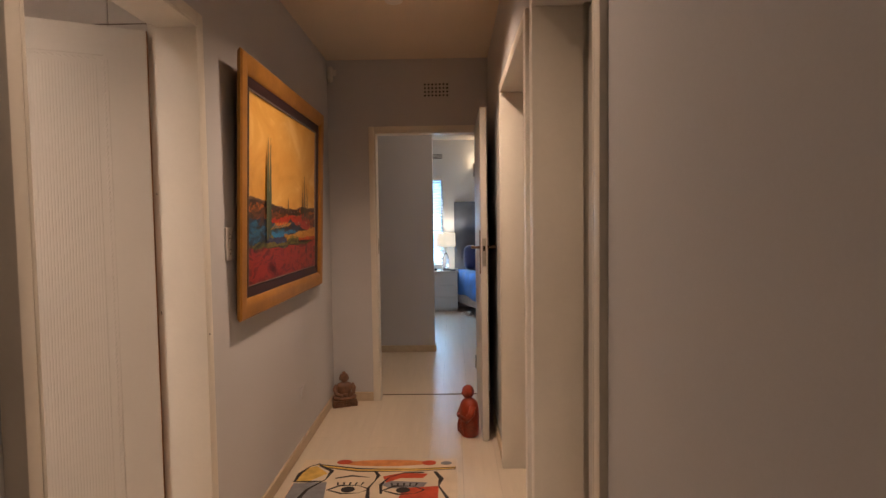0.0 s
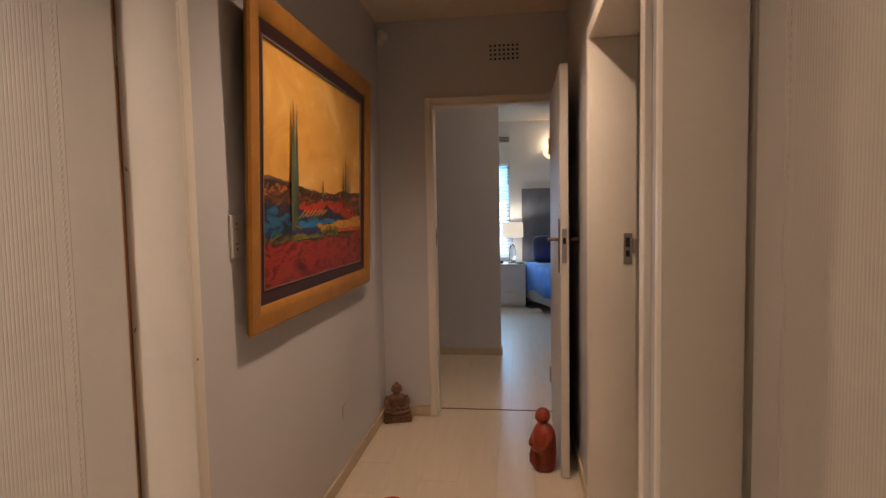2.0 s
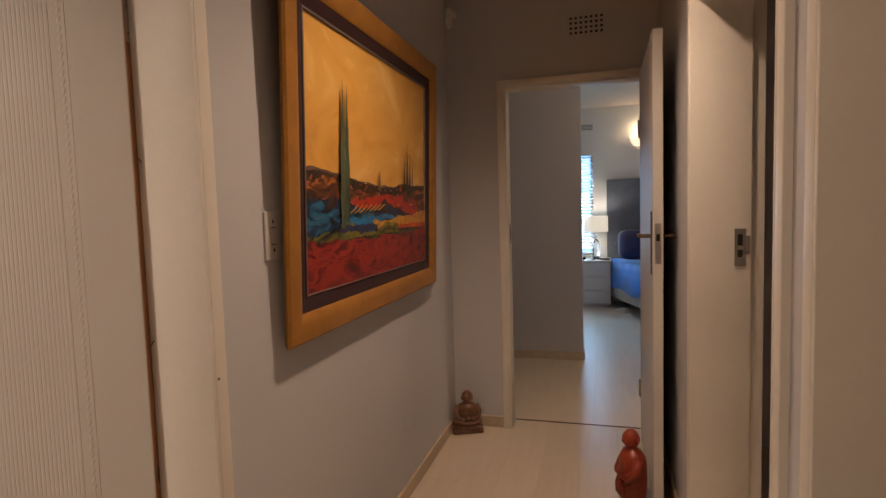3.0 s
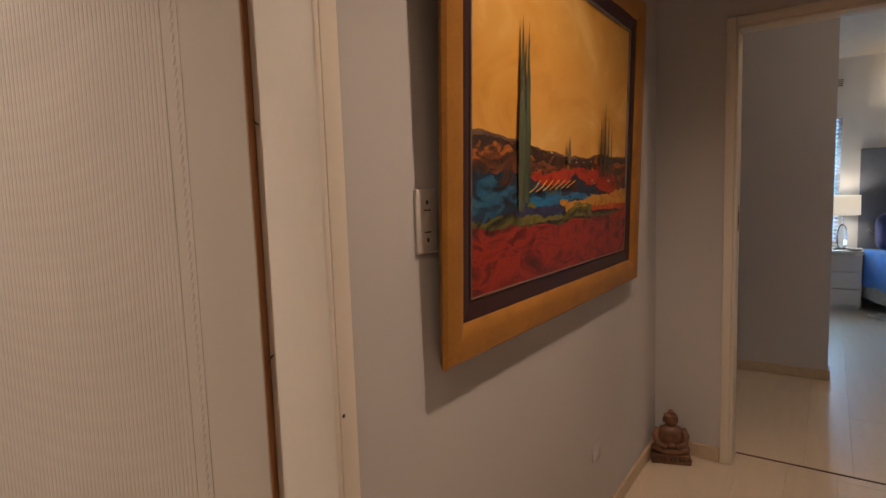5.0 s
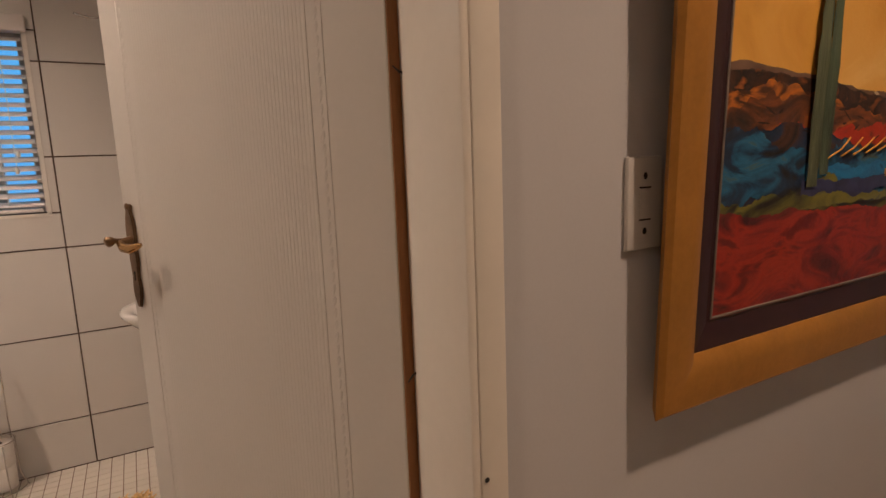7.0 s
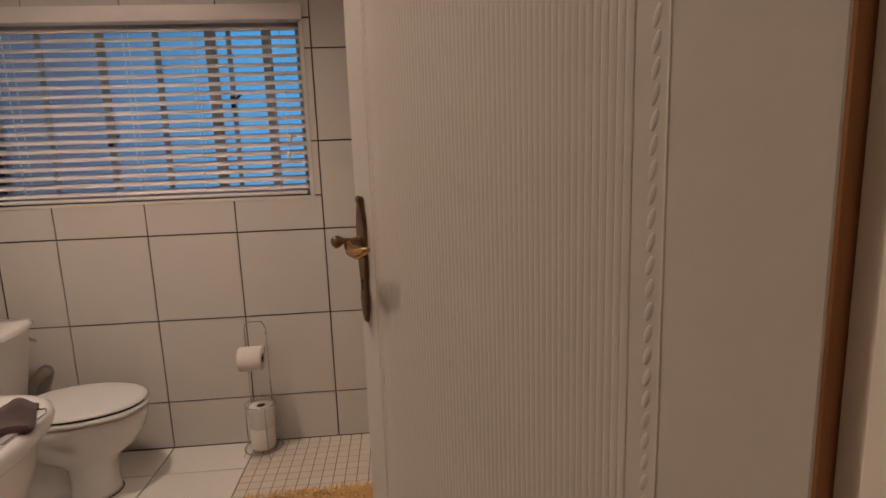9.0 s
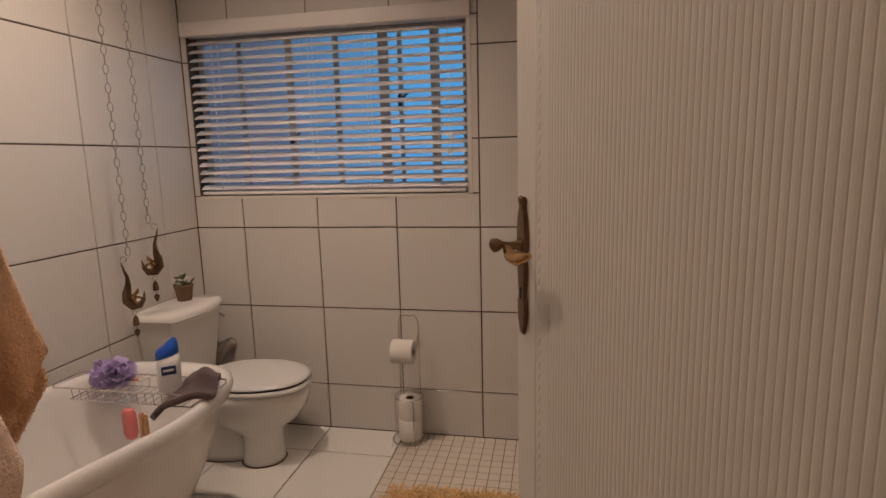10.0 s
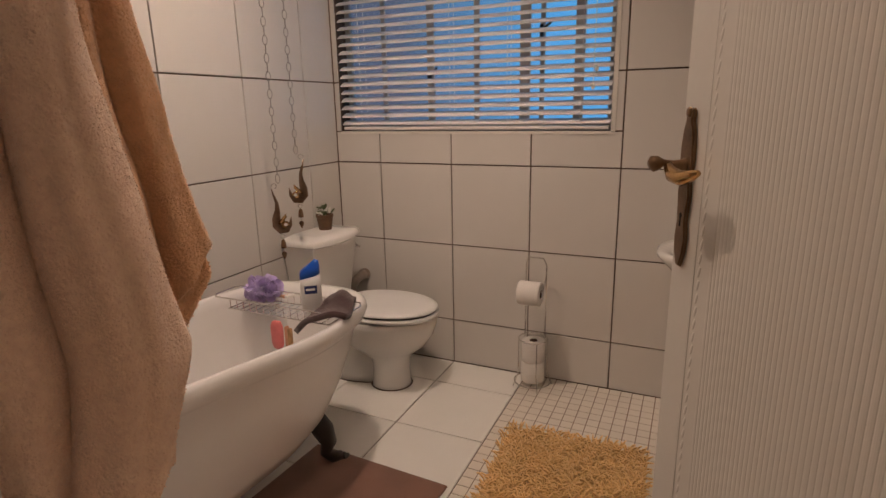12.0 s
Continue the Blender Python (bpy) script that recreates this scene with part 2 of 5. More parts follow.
wall_north = structure("wall_bathroom_north", box(-3.42, -1.02, BN + 0.008, BN + 0.12, -0.1, TOP), M_GROUT, "white bathroom wall behind the door", "wall")
structure("ceiling_bathroom", box(-3.42, -1.02, BS - 0.12, BN + 0.12, TOP, TOP + 0.1), M_WHITE, "white painted bathroom ceiling", "ceiling")
floor_bath = structure("floor_bathroom", box(BX - 0.008, -1.02, BS - 0.008, BN, -0.12, -0.006), M_GROUT, "white tiled bathroom floor with a mosaic area", "floor")

# ---- doors ----


def door_frame(name, axis, face, depth, a, b, top, proud, label, stop=None):
    """A pressed door frame round an opening from a to b in a wall. axis: the way the wall runs. face, depth: from the visible face to the far one."""
    f0, f1 = sorted((face, depth))
    bw = 0.053
    def slab(u0, u1, w0, w1, z0, z1, bv=0.004):
        return box(w0, w1, u0, u1, z0, z1, bv) if axis == "y" else box(u0, u1, w0, w1, z0, z1, bv)
    s0, s1 = sorted((face, stop if stop is not None else depth))
    ob = structure(name, merge(slab(a - bw, a - 0.013, f0, f1, 0, top + bw), slab(b + 0.013, b + bw, f0, f1, 0, top + bw), slab(a - 0.013, b + 0.013, f0, f1, top + 0.013, top + bw),
                               slab(a - 0.0125, a, s0, s1, 0, top), slab(b, b + 0.0125, s0, s1, 0, top), slab(a - 0.0125, b + 0.0125, s0, s1, top, top + 0.0125)), M_FRAME, label, "door frame", smooth=30)
    return ob


frame_bath = door_frame("door_frame_bathroom", "y", -0.839, -1.018, 1.233, 2.014, 2.05, 0.03, "white enamelled door frame of the bathroom", stop=-0.985)
frame_a = door_frame("door_frame_side", "y", 0.295, 0.532, 1.135, 1.895, 2.05, 0.016, "white enamelled frame of a closed side door", stop=0.462)
frame_b = door_frame("door_frame_open", "y", 0.295, 0.532, 2.105, 3.074, 2.05, 0.016, "white enamelled frame of an open side doorway", stop=0.490)
frame_e = door_frame("door_frame_bedroom", "x", YE - 0.016, YE + 0.122, -0.531, 0.233, 2.03, 0.016, "white enamelled frame of the bedroom doorway", stop=YE + 0.10)
structure("door_casing", box(-1.050, -1.023, 2.048, 2.064, 0, 2.048, 0.002, 1), M_FRAME, "white casing on the bathroom side of the jamb", "door frame")


def reeds(u0, u1, z0, z1, out, pitch=0.0088, height=0.0006):
    """A panel of upright half-round reeds, whose outer side faces y = out."""
    n = int((u1 - u0) / pitch)
    section = []
    for i in range(n):
        for k in range(4):
            a = math.pi * k / 4
            section.append((u0 + (i + 0.5 - 0.47 * math.cos(a)) * pitch, out * (0.0005 + height * math.sin(a))))
    section.append((u0 + n * pitch, 0))
    section += [(u1, -out * 0.004), (u0, -out * 0.004)]
    bm = loft([[(u, v, z0) for u, v in section], [(u, v, z1) for u, v in section]])
    return bm


def rope(points, out, pitch=0.019):
    """A twisted bead moulding laid round the corner points (u, z)."""
    bm = bmesh.new()
    for (ua, za), (ub, zb) in zip(points, points[1:]):
        d = Vector((ub - ua, 0, zb - za))
        n = max(1, int(d.length / pitch))
        a = math.atan2(d.z, d.x)
        for i in range(n):
            at = Vector((ua, -out * 0.0012, za)) + d * ((i + 0.5) / n)
            one = bmesh.new()
            bmesh.ops.create_icosphere(one, subdivisions=2, radius=1)
            m = Matrix.Translation(at) @ Matrix.Rotation(-a, 4, "Y") @ Matrix.Rotation(-0.32, 4, "Y") @ Matrix.Diagonal((pitch * 0.62, 0.0021, 0.0046, 1))
            bmesh.ops.transform(one, matrix=m, verts=one.verts[:])
            bm = merge(bm, one)
        side = Vector((-math.sin(a), 0, math.cos(a)))
        for off in (-0.012,):
            bm = merge(bm, tube([Vector((ua, 0, za)) + side * off, Vector((ub, 0, zb)) + side * off], 0.0011, 6))
    return bm


def lever_handle(parent, u, z, out, way, dark=M_BRONZE, bright=M_BRASS, length=0.225):
    """A shaped back plate with a curved lever that runs towards way along the leaf."""
    half = [(0.010, 1.0), (0.012, 0.93), (0.009, 0.86), (0.015, 0.72), (0.018, 0.55), (0.0185, 0.36), (0.015, 0.10), (0.017, -0.05), (0.012, -0.4), (0.0165, -0.62), (0.014, -0.80), (0.008, -0.93), (0.006, -1.0)]
    zc = lambda s: z - 0.035 + s * length / 2
    outline = [(u - w, zc(s)) for w, s in half] + [(u + w, zc(s)) for w, s in reversed(half)]
    a, b = sorted((0.0, out * 0.007))
    plate = prism(outline, "y", a, b)
    edges = [e for e in plate.edges if abs(e.verts[0].co.y - e.verts[1].co.y) < 1e-6]
    bmesh.ops.bevel(plate, geom=edges, offset=0.0025, segments=2, affect="EDGES")
    back = part("back_plate", plate, dark, parent, "aged bronze door plate", 40)
    part("keyhole", merge(sphere((u, out * 0.0068, z - 0.072), 0.0042, 1, 0.3, 1, 10, 6), box(u - 0.002, u + 0.002, min(out * 0.0062, out * 0.0078), max(out * 0.0062, out * 0.0078), z - 0.088, z - 0.073)), M_DARK, back)
    part("screw_boss", sphere((u, out * 0.007, zc(0.95)), 0.0075, 1, 0.5, 1, 10, 6), dark, back, smooth=True)
    w = way
    neck = [(u, 0, z), (u, out * 0.012, z), (u, out * 0.025, z + 0.001), (u, out * 0.038, z + 0.003), (u, out * 0.046, z + 0.003), (u, out * 0.054, z + 0.002), (u, out * 0.058, z + 0.001)]
    arm = [(u, out * 0.030, z + 0.001), (u + w * 0.012, out * 0.034, z - 0.003), (u + w * 0.030, out * 0.036, z - 0.010), (u + w * 0.052, out * 0.034, z - 0.012), (u + w * 0.074, out * 0.031, z - 0.006), (u + w * 0.086, out * 0.029, z - 0.002)]
    part("neck", tube(neck, [0.0125, 0.008, 0.0055, 0.0055, 0.0105, 0.0115, 0.006], 14), dark, parent, "aged bronze lever neck with a knob", True)
    part("lever", tube(arm, [0.0055, 0.0075, 0.0105, 0.0105, 0.0075, 0.004], 14), bright, parent, "worn brass leaf-shaped lever", True)


def reeded_door(name, at, turn, out, width, label, raw=True, handle=True, number=""):
    leaf = thing(name, at, label, "door", turn)
    a, b = sorted((0.0, -out * 0.04))
    part("leaf", box(0, width, a, b, 0.008, 2.037, 0.0015, 1), M_GLOSS, leaf, "white enamelled leaf")
    u0, u1, z0, z1 = 0.130, width - 0.085, 0.22, 1.925
    p = part("reeded_panel", reeds(u0 + 0.02, u1 - 0.02, z0 + 0.02, z1 - 0.02, out), M_GLOSS, leaf, "white reeded panel")
    part("rope_moulding", rope([(u0, z0), (u1, z0), (u1, z1), (u0, z1), (u0, z0)], out), M_GLOSS, leaf, "white twisted bead moulding", True)
    if raw:
        part("timber_edge", box(-0.0025, -0.0002, a + 0.001, b - 0.001, 0.01, 2.034), M_RAW, leaf, "bare brown timber edge with a knot")
        part("knot", sphere((-0.0022, (a + b) / 2, 0.735), 0.017, 0.1, 0.55, 1.3, 12, 8), M_LINER, leaf, "dark timber knot", True)
    for z in (0.30, 1.79):
        pin = part("hinge", merge(box(-0.0045, -0.0026, a + 0.004, b - 0.004, z - 0.05, z + 0.05, 0.0006, 1), *[tube([(-0.007, -out * 0.047, z - 0.05 + 0.02 * k), (-0.007, -out * 0.047, z - 0.032 + 0.02 * k)], 0.006, 10) for k in range(5)]), M_STEEL, leaf, "dull steel hinge", 40)
        for k in (-0.03, 0.0, 0.03):
            part("screw", sphere((-0.0046, (a + b) / 2 + 0.006 * (1 if k else -1), z + k), 0.004, 0.35, 1, 1, 8, 6), M_BRONZE, pin)
    if handle:
        lever_handle(leaf, width - 0.03, 1.214, out, -1)
    return leaf


reeded_door("bathroom_door", (-1.012, 2.008, 0), 205.6, 1, 0.765, "white reeded panel door standing half open into the bathroom")
reeded_door("side_door", (0.475, 1.888, 0), -90, -1, 0.742, "closed white reeded panel door of a side room", raw=False, handle=False)

for z, k in ((1.474, 0.006), (1.058, -0.007)):
    nail = solid("nail", tube([(-1.008, 2.030, z), (-1.002, 2.020, z), (-0.996, 2.008, z + k)], [0.0016, 0.0016, 0.0008], 6), M_BLACK, "bent dark nail sticking out of the door jamb", "nail", "jamb nails")
solid("nail", sphere((-0.8385, 2.034, 0.975), 0.0035, 0.4, 1, 1, 8, 6), M_BLACK, "small dark nail head in the door frame", "nail", "jamb nails")

# strike plate with a keep in the open side doorway
strike = thing("strike_plate", (0.454, 3.0735, 1.185), "worn steel strike plate in the white door jamb", "lock")
part("plate", merge(box(-0.017, 0.017, -0.0022, 0, -0.064, -0.045), box(-0.017, 0.017, -0.0022, 0, 0.045, 0.064), box(-0.017, -0.008, -0.0022, 0, -0.045, 0.045), box(0.008, 0.017, -0.0022, 0, -0.045, 0.045), box(-0.008, 0.008, -0.0022, 0, -0.008, 0.006), box(-0.008, 0.008, -0.0022, 0, -0.045, -0.034)), M_STEEL, strike)
part("keep_hole", box(-0.008, 0.008, -0.0008, 0, -0.045, 0.045), M_DARK, strike, "dark keep hole")
part("lip", box(0.017, 0.030, -0.006, 0, -0.02, 0.04, 0.002, 1), M_STEEL, strike)
keep = thing("strike_plate", (-0.5305, YE + 0.045, 1.185), "narrow steel strike plate in the bedroom door jamb", "lock")
part("plate", box(0, 0.002, -0.018, 0.018, -0.06, 0.06, 0.0006, 1), M_STEEL, keep)
part("keep_hole", box(0.002, 0.0028, -0.009, 0.009, -0.035, 0.03), M_DARK, keep, "dark keep hole")

# bedroom door, open against the corridor's side
leaf = thing("bedroom_door", (0.207, YE - 0.022, 0), "flat white door standing open into the corridor", "door", -90)
part("leaf", box(0, 0.800, 0, 0.04, 0.008, 2.050, 0.002, 1), M_GLOSS, leaf, "flat white enamelled leaf")
part("lock_plate", box(0.7995, 0.802, 0.008, 0.032, 1.09, 1.26, 0.0008, 1), M_STEEL, leaf, "dull steel lock plate")
part("latch", box(0.8015, 0.8035, 0.013, 0.027, 1.185, 1.215), M_DARK, leaf)
for sign, y0 in ((-1, 0.0), (1, 0.04)):
    plate = part("back_plate", box(0.732, 0.764, min(y0, y0 + sign * 0.006), max(y0, y0 + sign * 0.006), 1.04, 1.31, 0.0025, 2), M_BRONZE, leaf, "narrow aged bronze door plate", 40)
    part("lever", tube([(0.748, y0, 1.205), (0.748, y0 + sign * 0.035, 1.205), (0.744, y0 + sign * 0.048, 1.206), (0.722, y0 + sign * 0.05, 1.207), (0.682, y0 + sign * 0.048, 1.202), (0.642, y0 + sign * 0.046, 1.208)], [0.009, 0.008, 0.010, 0.009, 0.0085, 0.006], 10), M_BRONZE, leaf, "curved aged bronze lever", True)
for z in (0.3, 1.75):
    part("hinge", tube([(-0.004, -0.005, z - 0.05), (-0.004, -0.005, z + 0.05)], 0.006, 10), M_STEEL, leaf)

# ---- corridor floor trim ----
def skirting(name, runs, label):
    return structure(name, merge(*[box(*r, 0.0, 0.07, 0.004, 1) for r in runs]), M_SKIRT, label, "skirting")


skirting("baseboard_left", [(XL, XL + 0.014, 2.068, YE - 0.014), (XL, XL + 0.014, -2.6, 1.179)], "pale timber skirting along the corridor wall")
skirting("baseboard_end", [(XL, -0.585, YE - 0.014, YE)], "pale timber skirting beside the bedroom doorway")
skirting("baseboard_right", [(XR - 0.014, XR, 3.128, YE), (XR - 0.014, XR, -2.6, 1.081)], "pale timber skirting along the corridor wall")
skirting("baseboard_partition", [(-2.3, -0.148, 5.840, 5.854), (-0.162, -0.148, 5.854, 5.974)], "pale timber skirting of the partition")
structure("threshold", box(-0.531, 0.233, 4.396, 4.408, 0.0, 0.003), M_GROUT, "dark joint strip across the doorway floor", "threshold")

# ---- corridor things ----


def downlight(at, group="corridor downlights"):
    ob = thing("downlight", at, "round recessed downlight with a white rim in the ceiling", "light", group=group)
    part("rim", lathe([(0.036, 0), (0.048, -0.001), (0.050, -0.005), (0.046, -0.008), (0.036, -0.006)], 32), M_PLASTIC, ob, "white rim", True)
    part("bulb", lathe([(0.034, -0.001), (0.034, -0.003), (0.02, -0.0045), (0.004, -0.005)], 24), M_BULB, ob, "glowing bulb face", True)


M_BULB = glowing("warm_bulb", (1.0, 0.80, 0.58), 2.5)


def globe(at, group):
    ob = thing("ceiling_light", at, "unseen milky glass ceiling light added to brighten the passage", "light", group=group)
    part("rim", lathe([(0.13, 0), (0.135, -0.004), (0.135, -0.018), (0.12, -0.022)], 32), M_PLASTIC, ob, "white rim", True)
    p = part("glass_bowl", lathe([(0.125, -0.018), (0.122, -0.06), (0.10, -0.10), (0.06, -0.128), (0.02, -0.138), (0.004, -0.139)], 32), M_GLOBE, ob, "glowing milky glass", True)
    p.visible_shadow = False


M_GLOBE = glowing("lit_milky_glass", (1.0, 0.80, 0.58), 3)
# The last two fixtures are unseen, put in for the added fill lamps.
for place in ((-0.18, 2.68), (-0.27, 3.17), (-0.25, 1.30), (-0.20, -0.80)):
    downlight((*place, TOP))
# The second fixture is unseen, put in for the added front fill.
for place in ((-2.25, 0.66), (-1.55, 1.25)):
    downlight((*place, TOP), "bathroom downlights")
# Invented globe that goes with the passage fill; it stays out of view.
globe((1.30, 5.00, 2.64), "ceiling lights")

# painting
Y0, Y1, Z0, Z1, DX = 2.345, 3.784, 0.960, 2.085, 0.045
painting = thing("painting", (XL + 0.002, (Y0 + Y1) / 2, Z0), "landscape painting of cypresses in a broad gilt frame, leaning forward", "painting")
painting.matrix_basis = pose(XL + 0.002, (Y0 + Y1) / 2, Z0, 0, 1.9, 0)
HW, HH = (Y1 - Y0) / 2, Z1 - Z0


def mitred(w_out, prof):
    """A frame of four mitred lengths as four meshes. prof: (inwards, outwards from the wall)."""
    corners = [(-HW, 0), (HW, 0), (HW, HH), (-HW, HH)]
    signs = [(1, 1), (-1, 1), (-1, -1), (1, -1)]
    out = []
    for i in range(4):
        j = (i + 1) % 4
        rings = []
        for k in (i, j):
            (y, z), (sy, sz) = corners[k], signs[k]
            rings.append([(d, y + sy * (w + w_out), z + sz * (w + w_out)) for w, d in prof])
        out.append(loft(rings))
    return out


for bm in mitred(0.0, [(0.012, DX - 0.026), (0.0, DX - 0.010), (0.008, DX - 0.002), (0.050, DX), (0.076, DX - 0.007), (0.087, DX - 0.015), (0.087, DX - 0.026)]):
    part("frame_side", bm, M_GOLD, painting, "broad gilt moulding", 30)
for bm in mitred(0.087, [(0.0, DX - 0.034), (0.0, DX - 0.017), (0.012, DX - 0.018), (0.040, DX - 0.026), (0.046, DX - 0.024), (0.052, DX - 0.030), (0.052, DX - 0.039)]):
    part("liner", bm, M_LINER, painting, "dark wine-red liner", 30)
for bm in mitred(0.133, [(0.0, DX - 0.034), (0.0, DX - 0.0225), (0.003, DX - 0.0215), (0.006, DX - 0.024), (0.006, DX - 0.034)]):
    part("fillet", bm, M_FILLET, painting, "thin tarnished silver fillet", 30)
CU, CV = HW - 0.136, 0.136
CX = DX - 0.030


def oil(name, colours, scale=7.0, stretch=(1, 1, 2.2)):
    """Oil paint in which several colours run into one another in soft strokes."""
    m = material(name, colours[0], 0.42, vary=0.2, scale=9, grain=60, bump=0.3, stretch=stretch)
    n, l = m.node_tree.nodes, m.node_tree.links
    co, mp, nz, rp = n.new("ShaderNodeTexCoord"), n.new("ShaderNodeMapping"), n.new("ShaderNodeTexNoise"), n.new("ShaderNodeValToRGB")
    mp.inputs["Scale"].default_value = stretch
    nz.inputs["Scale"].default_value, nz.inputs["Detail"].default_value, nz.inputs["Distortion"].default_value = scale, 5, 1.6
    l.new(co.outputs["Object"], mp.inputs["Vector"])
    l.new(mp.outputs["Vector"], nz.inputs["Vector"])
    l.new(nz.outputs["Fac"], rp.inputs["Fac"])
    e = rp.color_ramp.elements
    while len(e) < len(colours):
        e.new(0.5)
    for k, c in enumerate(colours):
        e[k].position = 0.32 + 0.36 * k / (len(colours) - 1)
        e[k].color = (*c, 1)
    l.new(rp.outputs["Color"], n["Principled BSDF"].inputs["Base Color"])
    return m


M_SKYP = oil("ochre_paint", [(0.58, 0.28, 0.04), (0.68, 0.35, 0.065), (0.72, 0.40, 0.09), (0.84, 0.55, 0.19)], 2.2, (1, 1, 1.7))
part("backing_board", box(0.0, DX - 0.040, -HW + 0.07, HW - 0.07, 0.07, HH - 0.07), M_LINER, painting, "dark stretcher and hanging battens")
part("canvas", box(CX - 0.012, CX, -CU - 0.006, CU + 0.006, CV - 0.006, HH - CV + 0.006), M_SKYP, painting, "golden ochre painted sky")


def paint(name, colour, low, high, layer, u0=-1.0, u1=1.0, rag=0.012, seed=0, vary=0.5, n=150, label=""):
    """A ragged band of paint between two heights, which are functions of u from -1 to 1 or numbers."""
    def rough(u, k):
        return rag * (1.1 * noise.noise((u * 5, seed * 3.1, k)) + 0.6 * noise.noise((u * 17, seed * 1.7, k + 9)) + 0.25 * noise.noise((u * 60, seed, k)))
    lo = low if callable(low) else (lambda u: low)
    hi = high if callable(high) else (lambda u: high)
    us = [u0 + (u1 - u0) * i / n for i in range(n + 1)]
    x = CX + 0.0006 * layer
    bot = [(x, u * CU, max(CV - 0.004, lo(u) - Z0 + 1.6 * rough(u, 0))) for u in us]
    top = [(x, u * CU, min(HH - CV, max(lo(u) - Z0 + 0.001, hi(u) - Z0 + 1.6 * rough(u, 5)))) for u in us]
    bm = loft([bot, top], closed=False)
    m = oil("paint_" + name, MIX[name]) if name in MIX else material("paint_" + name, colour, 0.5, vary=vary, scale=9, grain=40, bump=0.3, stretch=(1, 1, 2))
    part("paint_patch", bm, m, painting, label)


BLK, UMB, RUST, SCAR, OLIVE, NAVY_P = (0.018, 0.014, 0.012), (0.075, 0.03, 0.016), (0.42, 0.12, 0.02), (0.40, 0.03, 0.014), (0.12, 0.115, 0.022), (0.014, 0.035, 0.075)
MIX = {"far_hill": [BLK, UMB, BLK, RUST], "orange_field": [BLK, UMB, (0.50, 0.15, 0.02), BLK], "umber": [BLK, UMB, (0.20, 0.06, 0.02), RUST], "red_field": [UMB, SCAR, (0.48, 0.04, 0.016), (0.16, 0.02, 0.012)],
       "dark_field": [BLK, UMB, NAVY_P, BLK], "navy_field": [BLK, NAVY_P, (0.02, 0.14, 0.26), OLIVE], "blue_water": [NAVY_P, (0.02, 0.20, 0.42), (0.02, 0.13, 0.30), (0.03, 0.26, 0.48)],
       "yellow_field": [(0.34, 0.13, 0.015), (0.56, 0.26, 0.03), (0.60, 0.32, 0.05), RUST], "olive_bank": [BLK, OLIVE, (0.20, 0.18, 0.03), NAVY_P], "dark_bank": [BLK, OLIVE, BLK, UMB],
       "crimson_ground": [(0.05, 0.010, 0.01), (0.20, 0.016, 0.012), (0.36, 0.032, 0.014), (0.13, 0.010, 0.010)]}
hor = lambda u: 1.466 + 0.016 * (u < -0.35) * (-0.35 - u) / 0.65 - 0.028 * math.exp(-((u - 0.15) / 0.3) ** 2) + 0.006 * math.sin(6 * u)
paint("haze", (0.16, 0.09, 0.06), lambda u: hor(u) - 0.03, lambda u: hor(u) + 0.003, 1, rag=0.004, seed=1)
paint("far_hill", (0.055, 0.028, 0.018), lambda u: hor(u) - 0.05, lambda u: hor(u) - 0.002, 2, rag=0.006, seed=2, vary=0.8)
paint("orange_field", (0.42, 0.10, 0.02), lambda u: hor(u) - 0.085, lambda u: hor(u) - 0.022 - 0.02 * math.sin(4 * u) ** 2, 3, rag=0.014, seed=3, vary=0.9)
paint("umber", (0.10, 0.035, 0.018), 1.33, lambda u: hor(u) - 0.055 - 0.02 * math.sin(5 * u + 1), 4, rag=0.015, seed=4, vary=0.8)
paint("red_field", (0.42, 0.03, 0.015), 1.34, lambda u: 1.398 + 0.016 * math.sin(5 * u), 5, -0.75, 0.8, rag=0.016, seed=5, vary=0.7)
paint("dark_field", (0.022, 0.02, 0.028), 1.20, lambda u: 1.365 - 0.015 * u + 0.02 * math.sin(7 * u), 6, rag=0.014, seed=6, vary=0.7)
paint("navy_field", (0.02, 0.05, 0.11), 1.27, lambda u: 1.352 - 0.01 * u + 0.045 * max(0.0, -0.7 - u) / 0.3, 7, -1.0, -0.1, rag=0.02, seed=7, vary=0.9)
paint("blue_water", (0.02, 0.17, 0.40), lambda u: 1.300 + 0.01 * math.sin(5 * u), lambda u: 1.330 - 0.012 * abs(u), 8, -0.6, 0.50, rag=0.008, seed=8, vary=0.7)
paint("yellow_field", (0.58, 0.26, 0.025), lambda u: 1.278 + 0.006 * u, lambda u: 1.308 + 0.035 * max(0, u - 0.1), 9, -0.12, 1.0, rag=0.009, seed=9, vary=0.7)
paint("orange_streak", (0.50, 0.08, 0.02), 1.268, 1.285, 9.5, 0.1, 1.0, rag=0.006, seed=10, vary=0.6)
paint("olive_bank", (0.085, 0.085, 0.02), lambda u: 1.235 + 0.02 * u, lambda u: 1.285 + 0.012 * math.sin(9 * u), 10, -1.0, 0.35, rag=0.016, seed=11, vary=0.95)
paint("violet_bank", (0.04, 0.045, 0.11), 1.272, 1.300, 10.5, -0.62, -0.05, rag=0.008, seed=12, vary=0.7)
paint("dark_bank", (0.03, 0.028, 0.02), lambda u: 1.225 + 0.012 * u, lambda u: 1.256 + 0.006 * u, 11.3, -1.0, 1.0, rag=0.007, seed=13, vary=0.8)
